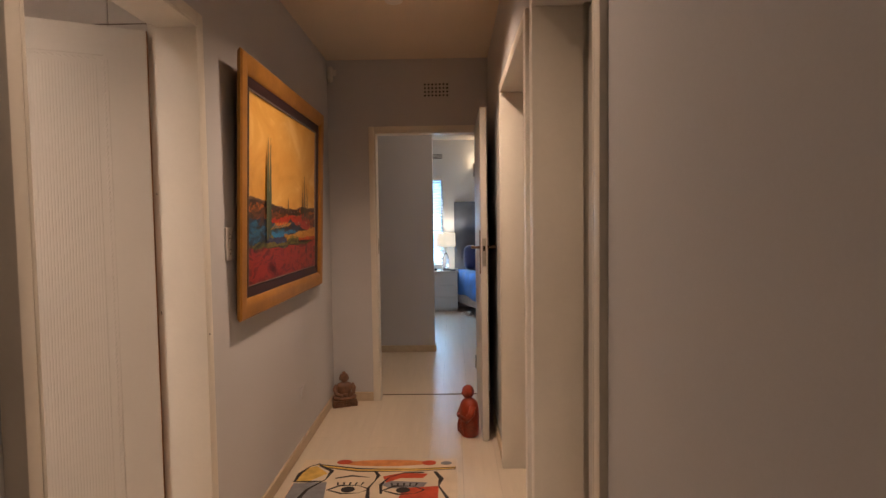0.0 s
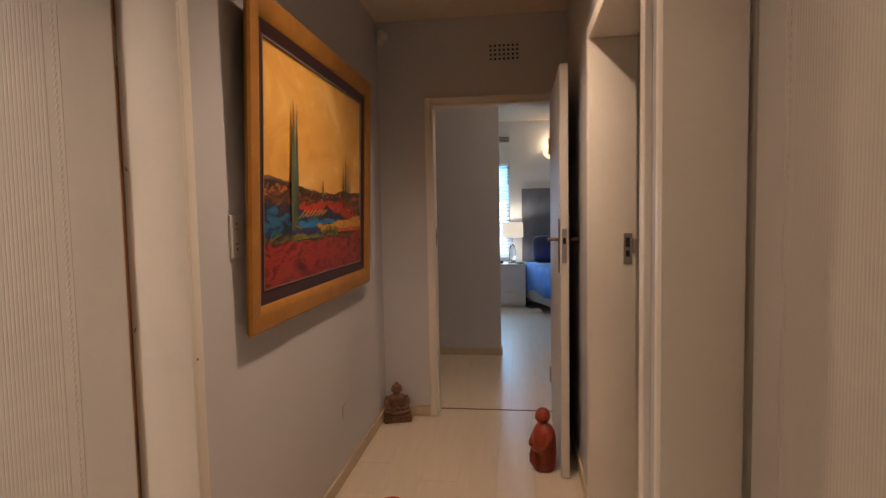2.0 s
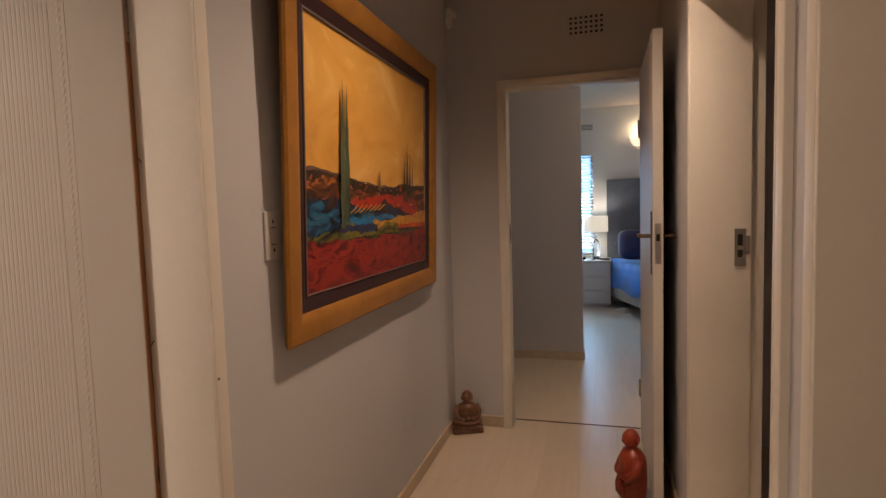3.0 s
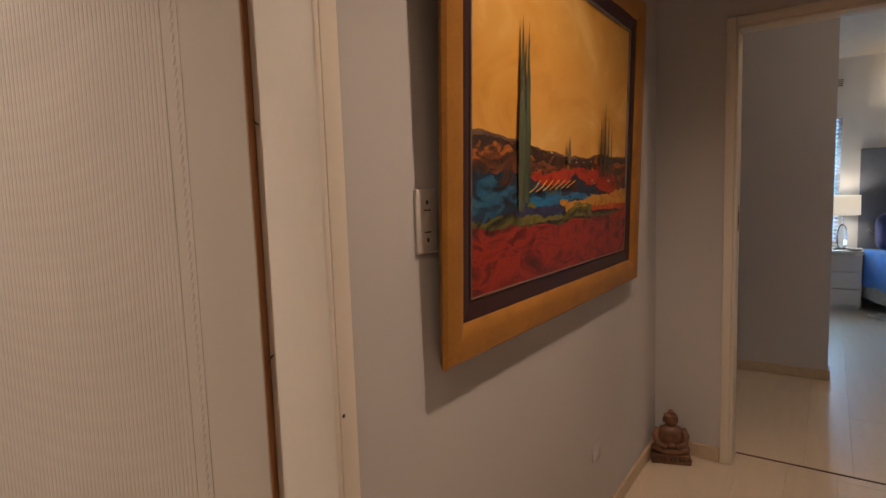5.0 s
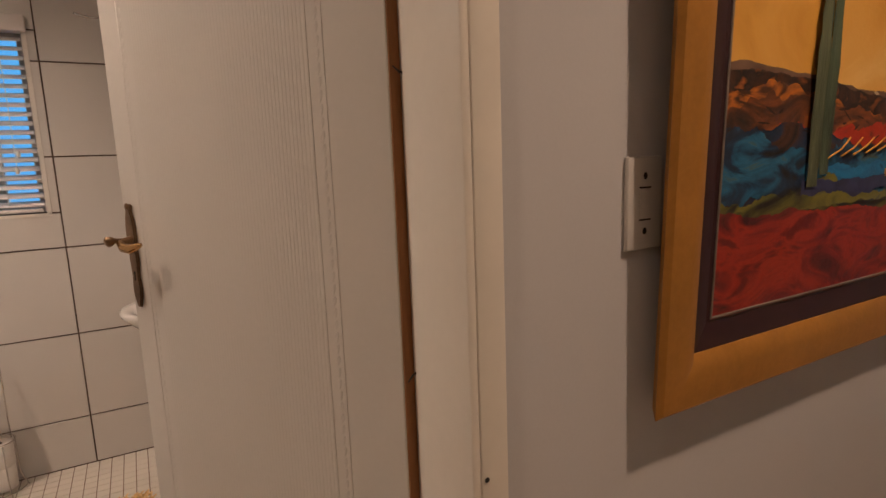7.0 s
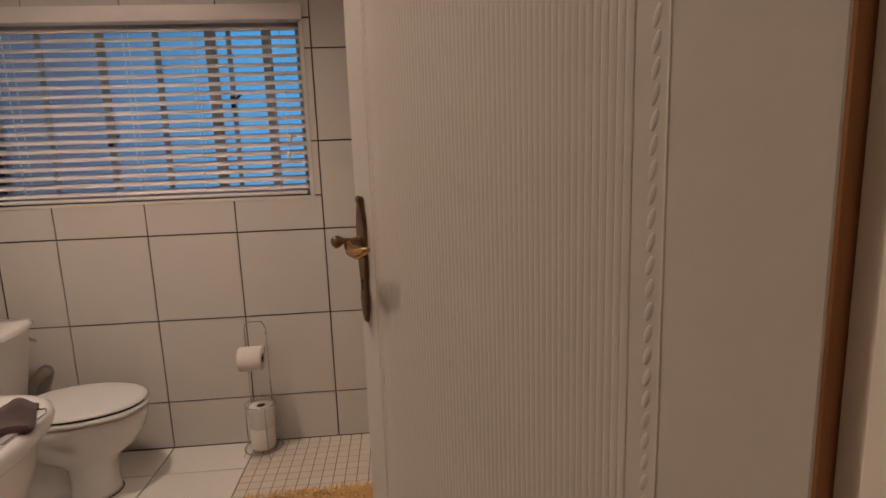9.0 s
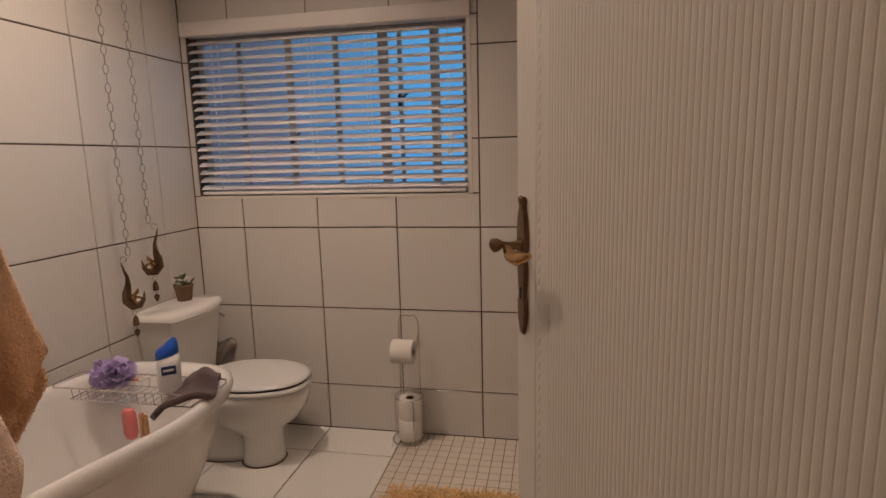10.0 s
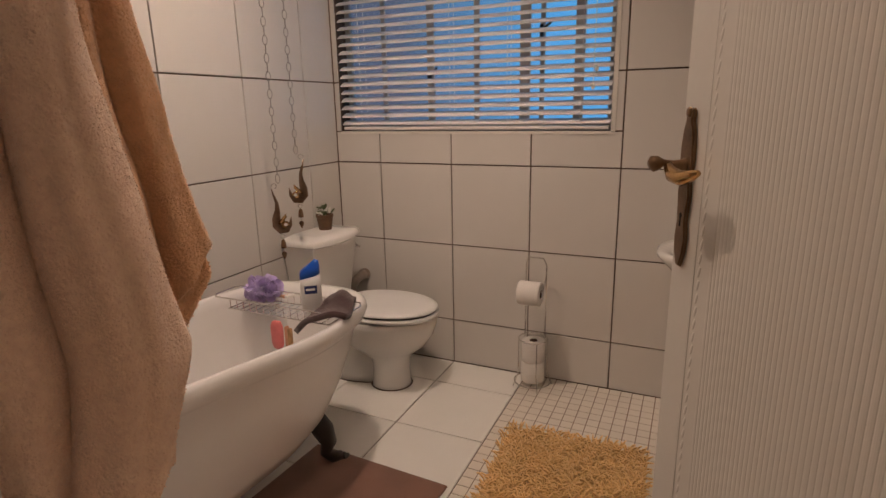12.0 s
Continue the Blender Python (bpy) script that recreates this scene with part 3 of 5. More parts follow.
paint("crimson_ground", (0.36, 0.018, 0.014), 1.08, lambda u: 1.240 + 0.02 * u * u + 0.006 * math.sin(8 * u), 12, rag=0.009, seed=14, vary=0.75, label="crimson painted foreground")


def cypress(u, z0, z1, w, layer, seed, colour=(0.085, 0.10, 0.055)):
    paint_m = material("paint_cypress", colour, 0.5, vary=0.7, scale=10, grain=60, bump=0.3, stretch=(1, 6, 0.8))
    rng = random.Random(seed)
    n = 18
    left, right = [], []
    for i in range(n + 1):
        s = i / n
        half = w * (0.35 + 0.9 * math.sin(math.pi * min(1, 0.12 + s * 0.88)) ** 0.8) * (1 - s) ** 0.55 + 0.0006
        z = z0 + (z1 - z0) * s - Z0
        x = CX + 0.0006 * layer
        left.append((x, u * CU - half + rng.uniform(-1, 1) * w * 0.12, z))
        right.append((x, u * CU + half + rng.uniform(-1, 1) * w * 0.12, z))
    part("painted_cypress", loft([left, right], closed=False), paint_m, painting, "painted grey-green cypress")


cypress(-0.575, 1.29, 1.80, 0.019, 15, 1)
cypress(-0.52, 1.31, 1.785, 0.017, 16, 2, (0.06, 0.085, 0.05))
for i, (u, top, w) in enumerate([(0.47, 1.585, 0.009), (0.535, 1.645, 0.011), (0.595, 1.60, 0.009), (0.65, 1.57, 0.006)]):
    cypress(u, 1.385, top, w, 15 + i, 5 + i, (0.10, 0.075, 0.045))
cypress(-0.03, 1.425, 1.505, 0.012, 19, 11, (0.16, 0.12, 0.06))
rng = random.Random(4)


def daubs(name, colour, spots, layer, vary=0.5, tilt=0.25, label=""):
    """Many flat brush daubs of one colour as one layer. spots: (u, z, length, width)."""
    bm_v, bm_f = [], []
    for k, (u, z, ln, w) in enumerate(spots):
        t = rng.gauss(0, tilt)
        c, s_ = math.cos(t), math.sin(t)
        base = len(bm_v)
        shape = [(-1, 0.1), (-0.75, -0.7), (-0.1, -1), (0.6, -0.7), (1, rng.uniform(-0.6, 0.4)), (0.55, 0.7), (-0.2, 1), (-0.8, 0.65)]
        for a, b in shape:
            a, b = a * ln * rng.uniform(0.8, 1.1), b * w * rng.uniform(0.6, 1.2)
            y, zz = u * CU + a * c - b * s_, z - Z0 + a * s_ + b * c
            bm_v.append((CX + 0.0006 * layer + 0.00002 * (k % 60), min(CU, max(-CU, y)), min(HH - CV, max(CV, zz))))
        bm_f.append(tuple(range(base, base + 8)))
    me = bpy.data.meshes.new("brushwork")
    me.from_pydata(bm_v, [], bm_f)
    me.materials.append(material("paint_" + name, colour, 0.5, vary=vary, scale=14, grain=70, bump=0.3, stretch=(1, 1, 2)))
    ob = new("brushwork", me)
    ob.parent = painting
    tagged(ob, label or name.replace("_", " ") + " brush strokes", kind="stuff")


def scatter(n, u0, u1, z0, z1, ln, w):
    return [(rng.uniform(u0, u1), rng.uniform(z0, z1), ln * rng.uniform(0.5, 1.5), w * rng.uniform(0.5, 1.5)) for _ in range(n)]


daubs("gold_dash", (0.52, 0.25, 0.03), scatter(26, -0.1, 1, 1.285, 1.325, 0.020, 0.002), 14.3, 0.5)
daubs("black_dash", (0.03, 0.018, 0.014), scatter(30, -1, 1, 1.36, 1.45, 0.014, 0.002), 14.4, 0.5)
daubs("cream_house", (0.46, 0.36, 0.25), [(-0.25, 1.452, 0.010, 0.0035), (-0.05, 1.437, 0.007, 0.003), (0.08, 1.430, 0.009, 0.003), (0.19, 1.430, 0.006, 0.003), (0.30, 1.436, 0.008, 0.003), (0.33, 1.373, 0.011, 0.0035), (0.37, 1.362, 0.008, 0.003), (0.62, 1.372, 0.020, 0.0035)], 14.8, 0.3, 0.1)
stroke = material("paint_yellow_stroke", (0.60, 0.30, 0.05), 0.5, vary=0.3, scale=20, grain=80, bump=0.2)
for i in range(7):
    u = -0.50 + 0.075 * i
    part("paint_stroke", tube([(CX + 0.009, u * CU, 1.338 - Z0 + 0.002 * i), (CX + 0.0095, (u + 0.07) * CU, 1.352 - Z0 + 0.002 * i), (CX + 0.009, (u + 0.12) * CU, 1.372 - Z0)], 0.0016, 5), stroke, painting)

# light switch, half behind the picture frame
switch = thing("light_switch", (XL, 2.347, 1.285), "white wall switch plate half behind the gilt frame", "switch")
part("plate", box(0, 0.008, -0.036, 0.036, -0.068, 0.068, 0.003, 3), M_SHADEDWHITE, switch, "white cover plate", 40)
part("rocker", box(0.007, 0.0095, -0.010, 0.010, -0.021, 0.021, 0.0015, 2), M_SHADEDWHITE, switch, "white rocker", 40)
for z in (-0.0235, 0.0235):
    part("slot", box(0.0075, 0.0086, -0.012, 0.012, z - 0.0012, z + 0.0012), M_DARK, switch)
for z in (-0.040, 0.040):
    part("screw", sphere((0.0078, 0, z), 0.0045, 0.3, 1, 1.2, 10, 6), M_DARK, switch, "dark screw hole")
cover = thing("socket_cover", (XL, 3.388, 0.345), "small painted-over wall cover low on the corridor wall", "socket")
part("plate", box(0, 0.006, -0.045, 0.045, -0.035, 0.035, 0.003, 2), M_WALL, cover, smooth=40)
part("screw", sphere((0.006, 0, 0), 0.004, 0.3, 1, 1, 8, 6), M_WALL, cover)

# air vent
vent = thing("air_vent", (-0.072, YE, 2.349), "square-holed plaster air vent high on the end wall", "vent")
# Dark sheet behind the bars, in place of shade in deep holes.
part("backing", box(-0.093, 0.093, -0.0012, 0, -0.05, 0.05), M_DARK, vent, "dark sheet for the shade in the holes")
for i in range(8):
    x = -0.097 + i * 0.0277
    part("bar", box(x - 0.0070, x + 0.0070, -0.004, 0, -0.065, 0.065), M_WALL, vent)
for j in range(5):
    z = -0.0545 + j * 0.0272
    part("bar", box(-0.110, 0.110, -0.0047, -0.0005, z - 0.0068, z + 0.0068), M_WALL, vent)

# motion sensor
sensor = thing("motion_sensor", (XL + 0.035, YE - 0.035, 2.465), "small white motion sensor in the corner under the ceiling", "sensor", -45)
part("housing", loft([[(0.026 * s * math.cos(a), 0.018 * s * math.sin(a) - 0.002, z) for a in [2 * math.pi * i / 16 for i in range(16)]] for s, z in ((0.6, -0.055), (0.95, -0.045), (1.0, 0.0), (1.0, 0.045), (0.8, 0.055))]), M_PLASTIC, sensor, "white housing", True)
part("lens", sphere((0, -0.014, -0.02), 0.016, 1, 0.7, 1.2), M_PORCELAIN, sensor, "milky lens", True)
part("bracket", box(-0.012, 0.012, 0.010, 0.044, 0.0, 0.04), M_PLASTIC, sensor)

# statues, each one plain mesh
M_CARVED = material("carved_brown_stone", (0.17, 0.082, 0.045), 0.4, vary=0.6, scale=25, grain=90, bump=0.4, depth=0.003)
M_REDWOOD = material("red_lacquered_wood", (0.26, 0.035, 0.014), 0.35, vary=0.5, scale=9, grain=60, bump=0.15)


def seated_statue():
    bm = box(-0.095, 0.095, -0.055, 0.055, 0, 0.022, 0.004, 1)
    bm = merge(bm, box(-0.085, 0.085, -0.048, 0.048, 0.02, 0.036, 0.004, 1), box(-0.093, 0.093, -0.053, 0.053, 0.034, 0.048, 0.005, 1))
    bm = merge(bm, sphere((-0.055, -0.012, 0.070), 0.040, 1.0, 1.0, 0.6), sphere((0.055, -0.012, 0.070), 0.040, 1.0, 1.0, 0.6), sphere((0, -0.035, 0.064), 0.045, 1.4, 0.6, 0.45))
    bm = merge(bm, moved(lathe([(0.052, 0.06), (0.050, 0.09), (0.055, 0.12), (0.062, 0.155), (0.052, 0.176), (0.024, 0.188), (0.021, 0.198)], 20, 1, 0.72), Matrix.Identity(4)))
    for s in (-1, 1):
        bm = merge(bm, tube([(s * 0.056, 0, 0.168), (s * 0.074, -0.006, 0.135), (s * 0.066, -0.026, 0.10), (s * 0.022, -0.050, 0.088)], [0.019, 0.019, 0.017, 0.014], 10))
        bm = merge(bm, sphere((s * 0.033, 0.004, 0.215), 0.009, 0.6, 1, 1.9, 8, 6))
    bm = merge(bm, sphere((0, -0.005, 0.217), 0.033, 0.95, 1.0, 1.12), sphere((0, 0.0, 0.237), 0.033, 1.02, 1.02, 0.55), sphere((0, 0, 0.255), 0.016, 1, 1, 1.0, 12, 8), sphere((0, -0.05, 0.098), 0.017, 1.3, 0.8, 0.8, 10, 8))
    for i in range(9):
        bm = merge(bm, sphere((-0.088 + i * 0.022, -0.054, 0.028), 0.009, 1, 0.6, 1.1, 8, 6))
    return bm


solid("seated_statue", moved(seated_statue(), pose(-0.790, 4.160, 0, 0, 0, 20) @ Matrix.Scale(0.95, 4)), M_CARVED, "small carved brown seated statue on the corridor floor", "statue", smooth=True)


def robed_statue():
    bm = lathe([(0.062, 0.0), (0.072, 0.012), (0.076, 0.07), (0.078, 0.13), (0.076, 0.19), (0.068, 0.225), (0.045, 0.252), (0.024, 0.262), (0.023, 0.272)], 24, 1.0, 0.85)
    bm = merge(bm, sphere((0.0, -0.008, 0.306), 0.043, 0.92, 1.02, 1.12), sphere((0, -0.046, 0.300), 0.010, 0.8, 1, 1.2, 8, 6))
    for s in (-1, 1):
        bm = merge(bm, sphere((s * 0.040, 0.002, 0.302), 0.012, 0.5, 0.9, 1.6, 8, 6))
        bm = merge(bm, tube([(s * 0.066, 0.0, 0.222), (s * 0.080, -0.018, 0.17), (s * 0.062, -0.050, 0.130), (s * 0.014, -0.072, 0.142)], [0.022, 0.024, 0.021, 0.014], 10))
    for k in range(5):
        bm = merge(bm, tube([(-0.05 + 0.02 * k, -0.062, 0.02), (-0.046 + 0.02 * k, -0.066, 0.07), (-0.03 + 0.014 * k, -0.062, 0.12)], [0.008, 0.007, 0.004], 6))
    return bm


solid("robed_statue", moved(robed_statue(), pose(0.128, 3.565, 0, 0, 0, -70) @ Matrix.Scale(0.92, 4)), M_REDWOOD, "red lacquered robed statue holding the bedroom door open", "statue", smooth=True)

# rug with a bold drawn pattern
M_RUG = material("cream_rug_pile", (0.66, 0.54, 0.40), 0.95, vary=0.15, scale=10, grain=300, bump=0.5, sheen=0.3)
rug = thing("rug", (-0.385, 2.680, 0), "cream corridor rug with bold black, red and yellow drawing", "rug")
part("weave", box(-0.44, 0.43, -0.62, 0.51, 0, 0.010, 0.003, 1), M_RUG, rug, "cream woven pile")
INK = material("black_rug_yarn", (0.025, 0.02, 0.02), 0.95, vary=0.3, scale=30, grain=300, bump=0.4)
RED = material("red_rug_yarn", (0.50, 0.07, 0.03), 0.95, vary=0.35, scale=20, grain=300, bump=0.4)
ORANGE = material("orange_rug_yarn", (0.62, 0.24, 0.08), 0.95, vary=0.35, scale=20, grain=300, bump=0.4)
YELLOW = material("yellow_rug_yarn", (0.66, 0.42, 0.10), 0.95, vary=0.3, scale=20, grain=300, bump=0.4)
GREY = material("grey_rug_yarn", (0.22, 0.22, 0.24), 0.95, vary=0.3, scale=20, grain=300, bump=0.4)


def spread(x):
    return max(-0.428, min(0.422, 1.2 * x + 0.008))


def yarn(points, w, mat, z=0.011):
    bm = bmesh.new()
    pts = [Vector((spread(p[0]), p[1], z)) for p in points]
    rows = []
    for i, p in enumerate(pts):
        d = (pts[min(i + 1, len(pts) - 1)] - pts[max(i - 1, 0)]).normalized()
        side = Vector((-d.y, d.x, 0)) * w * (0.6 + 0.4 * math.sin(2.1 * i))
        rows.append([p - side, p + side])
    part("woven_line", loft(rows, closed=False), mat, rug)


def patch(points, mat, z=0.0106):
    part("woven_patch", prism([(spread(x), y) for x, y in points], "z", z - 0.002, z), mat, rug)


def oval(cx, cy, rx, ry, n=20, a0=0.0, a1=2 * math.pi):
    return [(cx + rx * math.cos(a0 + (a1 - a0) * i / n), cy + ry * math.sin(a0 + (a1 - a0) * i / n)) for i in range(n)]


patch(oval(0.02, 0.455, 0.20, 0.040), ORANGE)
patch(oval(-0.18, 0.470, 0.036, 0.030), RED, 0.0110)
patch(oval(0.22, 0.455, 0.034, 0.030), RED, 0.0110)
patch(oval(0.30, 0.450, 0.026, 0.022), GREY, 0.0110)
patch([(-0.36, 0.24), (-0.30, 0.24), (-0.235, 0.33), (-0.30, 0.42), (-0.345, 0.40)], YELLOW)
patch([(-0.31, 0.44), (-0.1, 0.39), (0.15, 0.385), (0.37, 0.405), (0.36, 0.385), (0.15, 0.355), (-0.1, 0.355), (-0.28, 0.41)], YELLOW, 0.0108)
patch([(-0.37, 0.22), (-0.22, 0.23), (-0.20, 0.05), (-0.38, 0.05)], GREY)
patch([(-0.43, 0.20), (-0.36, 0.21), (-0.40, 0.0), (-0.44, 0.0)], RED)
patch([(0.02, 0.29), (0.10, 0.33), (0.22, 0.32), (0.20, 0.27), (0.10, 0.27), (0.04, 0.22)], RED)
patch([(0.12, 0.16), (0.27, 0.18), (0.27, 0.0), (0.10, 0.0)], RED)
patch([(0.02, 0.20), (0.06, 0.24), (0.22, 0.22), (0.20, 0.16), (0.06, 0.16)], GREY, 0.0104)
yarn([(-0.37, 0.23), (-0.36, 0.33), (-0.33, 0.42), (-0.29, 0.45)], 0.012, INK)
yarn([(-0.36, 0.235), (-0.29, 0.235), (-0.23, 0.24)], 0.011, INK)
yarn([(-0.29, 0.43), (-0.22, 0.36), (-0.23, 0.26), (-0.29, 0.15), (-0.31, 0.02)], 0.014, INK)
yarn([(-0.29, 0.44), (-0.1, 0.385), (0.1, 0.37), (0.37, 0.395)], 0.008, INK)
yarn([(-0.27, 0.405), (-0.1, 0.352), (0.12, 0.345), (0.35, 0.375)], 0.008, INK)
yarn([(-0.02, 0.35), (0.0, 0.30), (-0.01, 0.24), (-0.03, 0.16), (-0.02, 0.05)], 0.012, INK)
yarn([(0.03, 0.10), (0.02, 0.20), (0.05, 0.28), (0.11, 0.33), (0.2, 0.335)], 0.010, INK)
yarn([(0.25, 0.345), (0.28, 0.26), (0.27, 0.18), (0.31, 0.05)], 0.015, INK)
yarn([(-0.19, 0.27), (-0.12, 0.30), (-0.04, 0.28)], 0.010, INK)
for dx, dy in ((-0.115, 0.13), (0.12, 0.12)):
    yarn([(dx - 0.09, dy + 0.01), (dx - 0.04, dy + 0.06), (dx + 0.04, dy + 0.06), (dx + 0.09, dy + 0.02)], 0.009, INK)
    yarn([(dx - 0.08, dy + 0.01), (dx - 0.02, dy - 0.025), (dx + 0.05, dy - 0.02), (dx + 0.09, dy + 0.02)], 0.008, INK)
    patch(oval(dx, dy + 0.018, 0.030, 0.030), INK, 0.0114)
    for k in range(5):
        yarn([(dx - 0.05 + 0.025 * k, dy + 0.062), (dx - 0.055 + 0.028 * k, dy + 0.095)], 0.006, INK)

# ---- bathroom: window and blind ----
window = structure("window_bathroom", box(-3.418, -3.302, 0.0, 1.362, 1.184, 1.1935), M_TILE, "steel bathroom window in a tiled opening", "window")
M_WFRAME = material("painted_steel_window", (0.50, 0.46, 0.42), 0.5, vary=0.2, scale=8, grain=60, bump=0.1)
for y0, y1, z0, z1 in [(0.0, 0.03, 1.1935, 1.965), (1.332, 1.362, 1.1935, 1.965), (0.03, 1.332, 1.1935, 1.222), (0.03, 1.332, 1.935, 1.965)]:
    part("window_frame", box(-3.405, -3.375, y0, y1, z0, z1, 0.003, 1), M_WFRAME, window)
MULL = [0.22, 0.48, 0.72, 0.955, 1.035, 1.20]
for y, w in zip(MULL, (0.012, 0.018, 0.013, 0.024, 0.010, 0.020)):
    part("mullion", box(-3.400, -3.380, y - w, y + w, 1.222, 1.935, 0.003, 1), M_WFRAME, window)
M_PANE = clear("window_pane", (0.95, 0.97, 1.0), 0.05)
edges = [0.03, *MULL, 1.332]
for a, b in zip(edges, edges[1:]):
    p = part("pane", box(-3.392, -3.388, a, b, 1.222, 1.935), M_PANE, window)
    p.visible_shadow = False
for y, z in ((0.48, 1.45), (1.035, 1.62)):
    part("window_catch", merge(box(-3.38, -3.355, y - 0.008, y + 0.008, z - 0.03, z + 0.03, 0.003, 1), tube([(-3.36, y, z), (-3.355, y + 0.03, z + 0.025), (-3.352, y + 0.05, z + 0.04)], [0.006, 0.006, 0.004], 8)), M_BLACK, window, "dark window catch")

M_SLAT = material("white_blind_slat", (0.78, 0.74, 0.72), 0.45, vary=0.06, scale=6, grain=60, bump=0.03, piece=0.2)
blind = thing("venetian_blind", (-3.318, 0.681, 1.95), "white venetian blind with open slats before the bathroom window", "blind")
part("head_rail", box(-0.02, 0.052, -0.695, 0.700, 0.004, 0.068, 0.004, 2), M_SLAT, blind, "white pelmet rail", 40)
N_SLAT = 19
slat_me = None
for i in range(N_SLAT):
    z = -0.020 - i * 0.0385
    if slat_me is None:
        sec = [(-0.024, -0.0005), (-0.012, 0.0022), (0.0, 0.003), (0.012, 0.0022), (0.024, -0.0005), (0.024, -0.003), (0.0, 0.0005), (-0.024, -0.003)]
        bm = loft([[(x, y, zz) for x, zz in sec] for y in (-0.676, 0.676)])
        slat_me = mesh_of("slat", bm, M_SLAT)
    ob = new("slat", slat_me)
    ob.parent = blind
    ob.matrix_basis = pose(0.0, 0, z, 0, 27 + (0.6 if i % 4 == 1 else 0), 0.12 * math.sin(i * 2.1))
part("bottom_rail", box(-0.022, 0.022, -0.668, 0.668, -0.750, -0.734, 0.004, 2), M_SLAT, blind, "white bottom rail", 40)
for y in (-0.55, -0.06, 0.22, 0.55):
    part("ladder_cord", merge(tube([(0.027, y, 0.01), (0.027, y, -0.745)], 0.0012, 5), tube([(-0.027, y, 0.01), (-0.027, y, -0.745)], 0.0012, 5)), M_PLASTIC, blind)
part("pull_cord", tube([(0.038, 0.60, 0.03), (0.040, 0.602, -0.3), (0.038, 0.600, -0.56)], 0.0015, 5), M_PLASTIC, blind)
for y, z in ((0.600, -0.57), (0.612, -0.50)):
    part("cord_tassel", sphere((0.038, y, z), 0.009, 1, 1, 1.8, 10, 8), M_PLASTIC, blind, "pale cord tassel", True)

# dusk outside the windows
M_DUSK = bpy.data.materials.new("dusk_sky_backdrop")
M_DUSK.use_nodes = True
dn, dl = M_DUSK.node_tree.nodes, M_DUSK.node_tree.links
dn.remove(dn["Principled BSDF"])
em, tc, sp, rp = dn.new("ShaderNodeEmission"), dn.new("ShaderNodeTexCoord"), dn.new("ShaderNodeSeparateXYZ"), dn.new("ShaderNodeValToRGB")
dl.new(tc.outputs["Generated"], sp.inputs[0])
dl.new(sp.outputs["Y"], rp.inputs["Fac"])
rp.color_ramp.elements[0].color, rp.color_ramp.elements[1].color = (0.12, 0.15, 0.23, 1), (0.13, 0.50, 0.98, 1)
rp.color_ramp.elements[0].position, rp.color_ramp.elements[1].position = 0.31, 0.45
dl.new(rp.outputs[0], em.inputs["Color"])
em.inputs["Strength"].default_value = 0.95
dl.new(em.outputs[0], dn["Material Output"].inputs["Surface"])
M_DAY = glowing("pale_blue_sky_backdrop", (0.25, 0.58, 1.0), 2.2)
structure("backdrop_west", box(-7.1, -7.05, -6, 8, -1, 6), M_DUSK, "blue dusk sky outside the bathroom window", "sky")
structure("backdrop_north", box(-8, 8, 13.05, 13.1, -1, 7), M_DAY, "blue dusk sky outside the bedroom window", "sky")
M_NEIGH = material("shaded_wall_outside", (0.16, 0.17, 0.19), 0.9, vary=0.2, scale=3, grain=60, bump=0.1)
structure("ground", merge(box(-60, -3.45, -60, 60, -0.5, -0.4), box(-3.45, 60, 9.1, 60, -0.5, -0.4)), M_NEIGH, "dark ground outside the windows", "ground")

# ---- bath ----
BCX, BLEN = -1.82, 0.765


def bath_ring(k, dz, inner=0.0):
    """One level of the tub: k scales the rim's outline, dz counts from the rim."""
    pts = []
    for i in range(72):
        a = 2 * math.pi * i / 72
        c, s = math.cos(a), math.sin(a)
        x = BLEN * k * math.copysign(abs(c) ** 0.5, c)
        u = min(1.0, max(0.0, (x + BLEN) / (2 * BLEN)))
        t = min(1, max(0, (u - 0.22) / 0.5))
        half = 0.335 - 0.06 * t * t * (3 - 2 * t)
        y = half * k * math.copysign(abs(s) ** (0.55 + 0.3 * u), s)
        rise = 0.05 * t * t * (3 - 2 * t)
        z = dz if dz < 0.5 else dz + rise
        pts.append((x, y, z))
    return pts


bath = thing("bathtub", (BCX, 0.355, 0), "white roll-top bathtub on black claw feet beside the tiled wall", "bathtub")
part("tub", loft([bath_ring(0.50, 0.165), bath_ring(0.60, 0.178), bath_ring(0.71, 0.235), bath_ring(0.815, 0.345), bath_ring(0.89, 0.46), bath_ring(0.925, 0.54), bath_ring(0.955, 0.550), bath_ring(0.985, 0.562), bath_ring(1.0, 0.582), bath_ring(0.995, 0.602),
                  bath_ring(0.97, 0.616), bath_ring(0.935, 0.618), bath_ring(0.90, 0.606), bath_ring(0.875, 0.575), bath_ring(0.86, 0.5), bath_ring(0.77, 0.34), bath_ring(0.65, 0.23), bath_ring(0.45, 0.20)]), M_ENAMEL, bath, "white enamelled tub", True)
for sx in (-1, 1):
    for sy in (-1, 1):
        ox, oy = sx * 0.43, sy * 0.150
        foot = part("claw_foot", tube([(ox, oy, 0.24), (ox + sx * 0.03, oy + sy * 0.025, 0.16), (ox + sx * 0.045, oy + sy * 0.035, 0.10), (ox + sx * 0.035, oy + sy * 0.025, 0.06), (ox + sx * 0.06, oy + sy * 0.04, 0.03), (ox + sx * 0.09, oy + sy * 0.055, 0.022)],
                                     [0.036, 0.040, 0.030, 0.020, 0.022, 0.018], 12), M_BLACK, bath, "black cast iron claw foot", True)
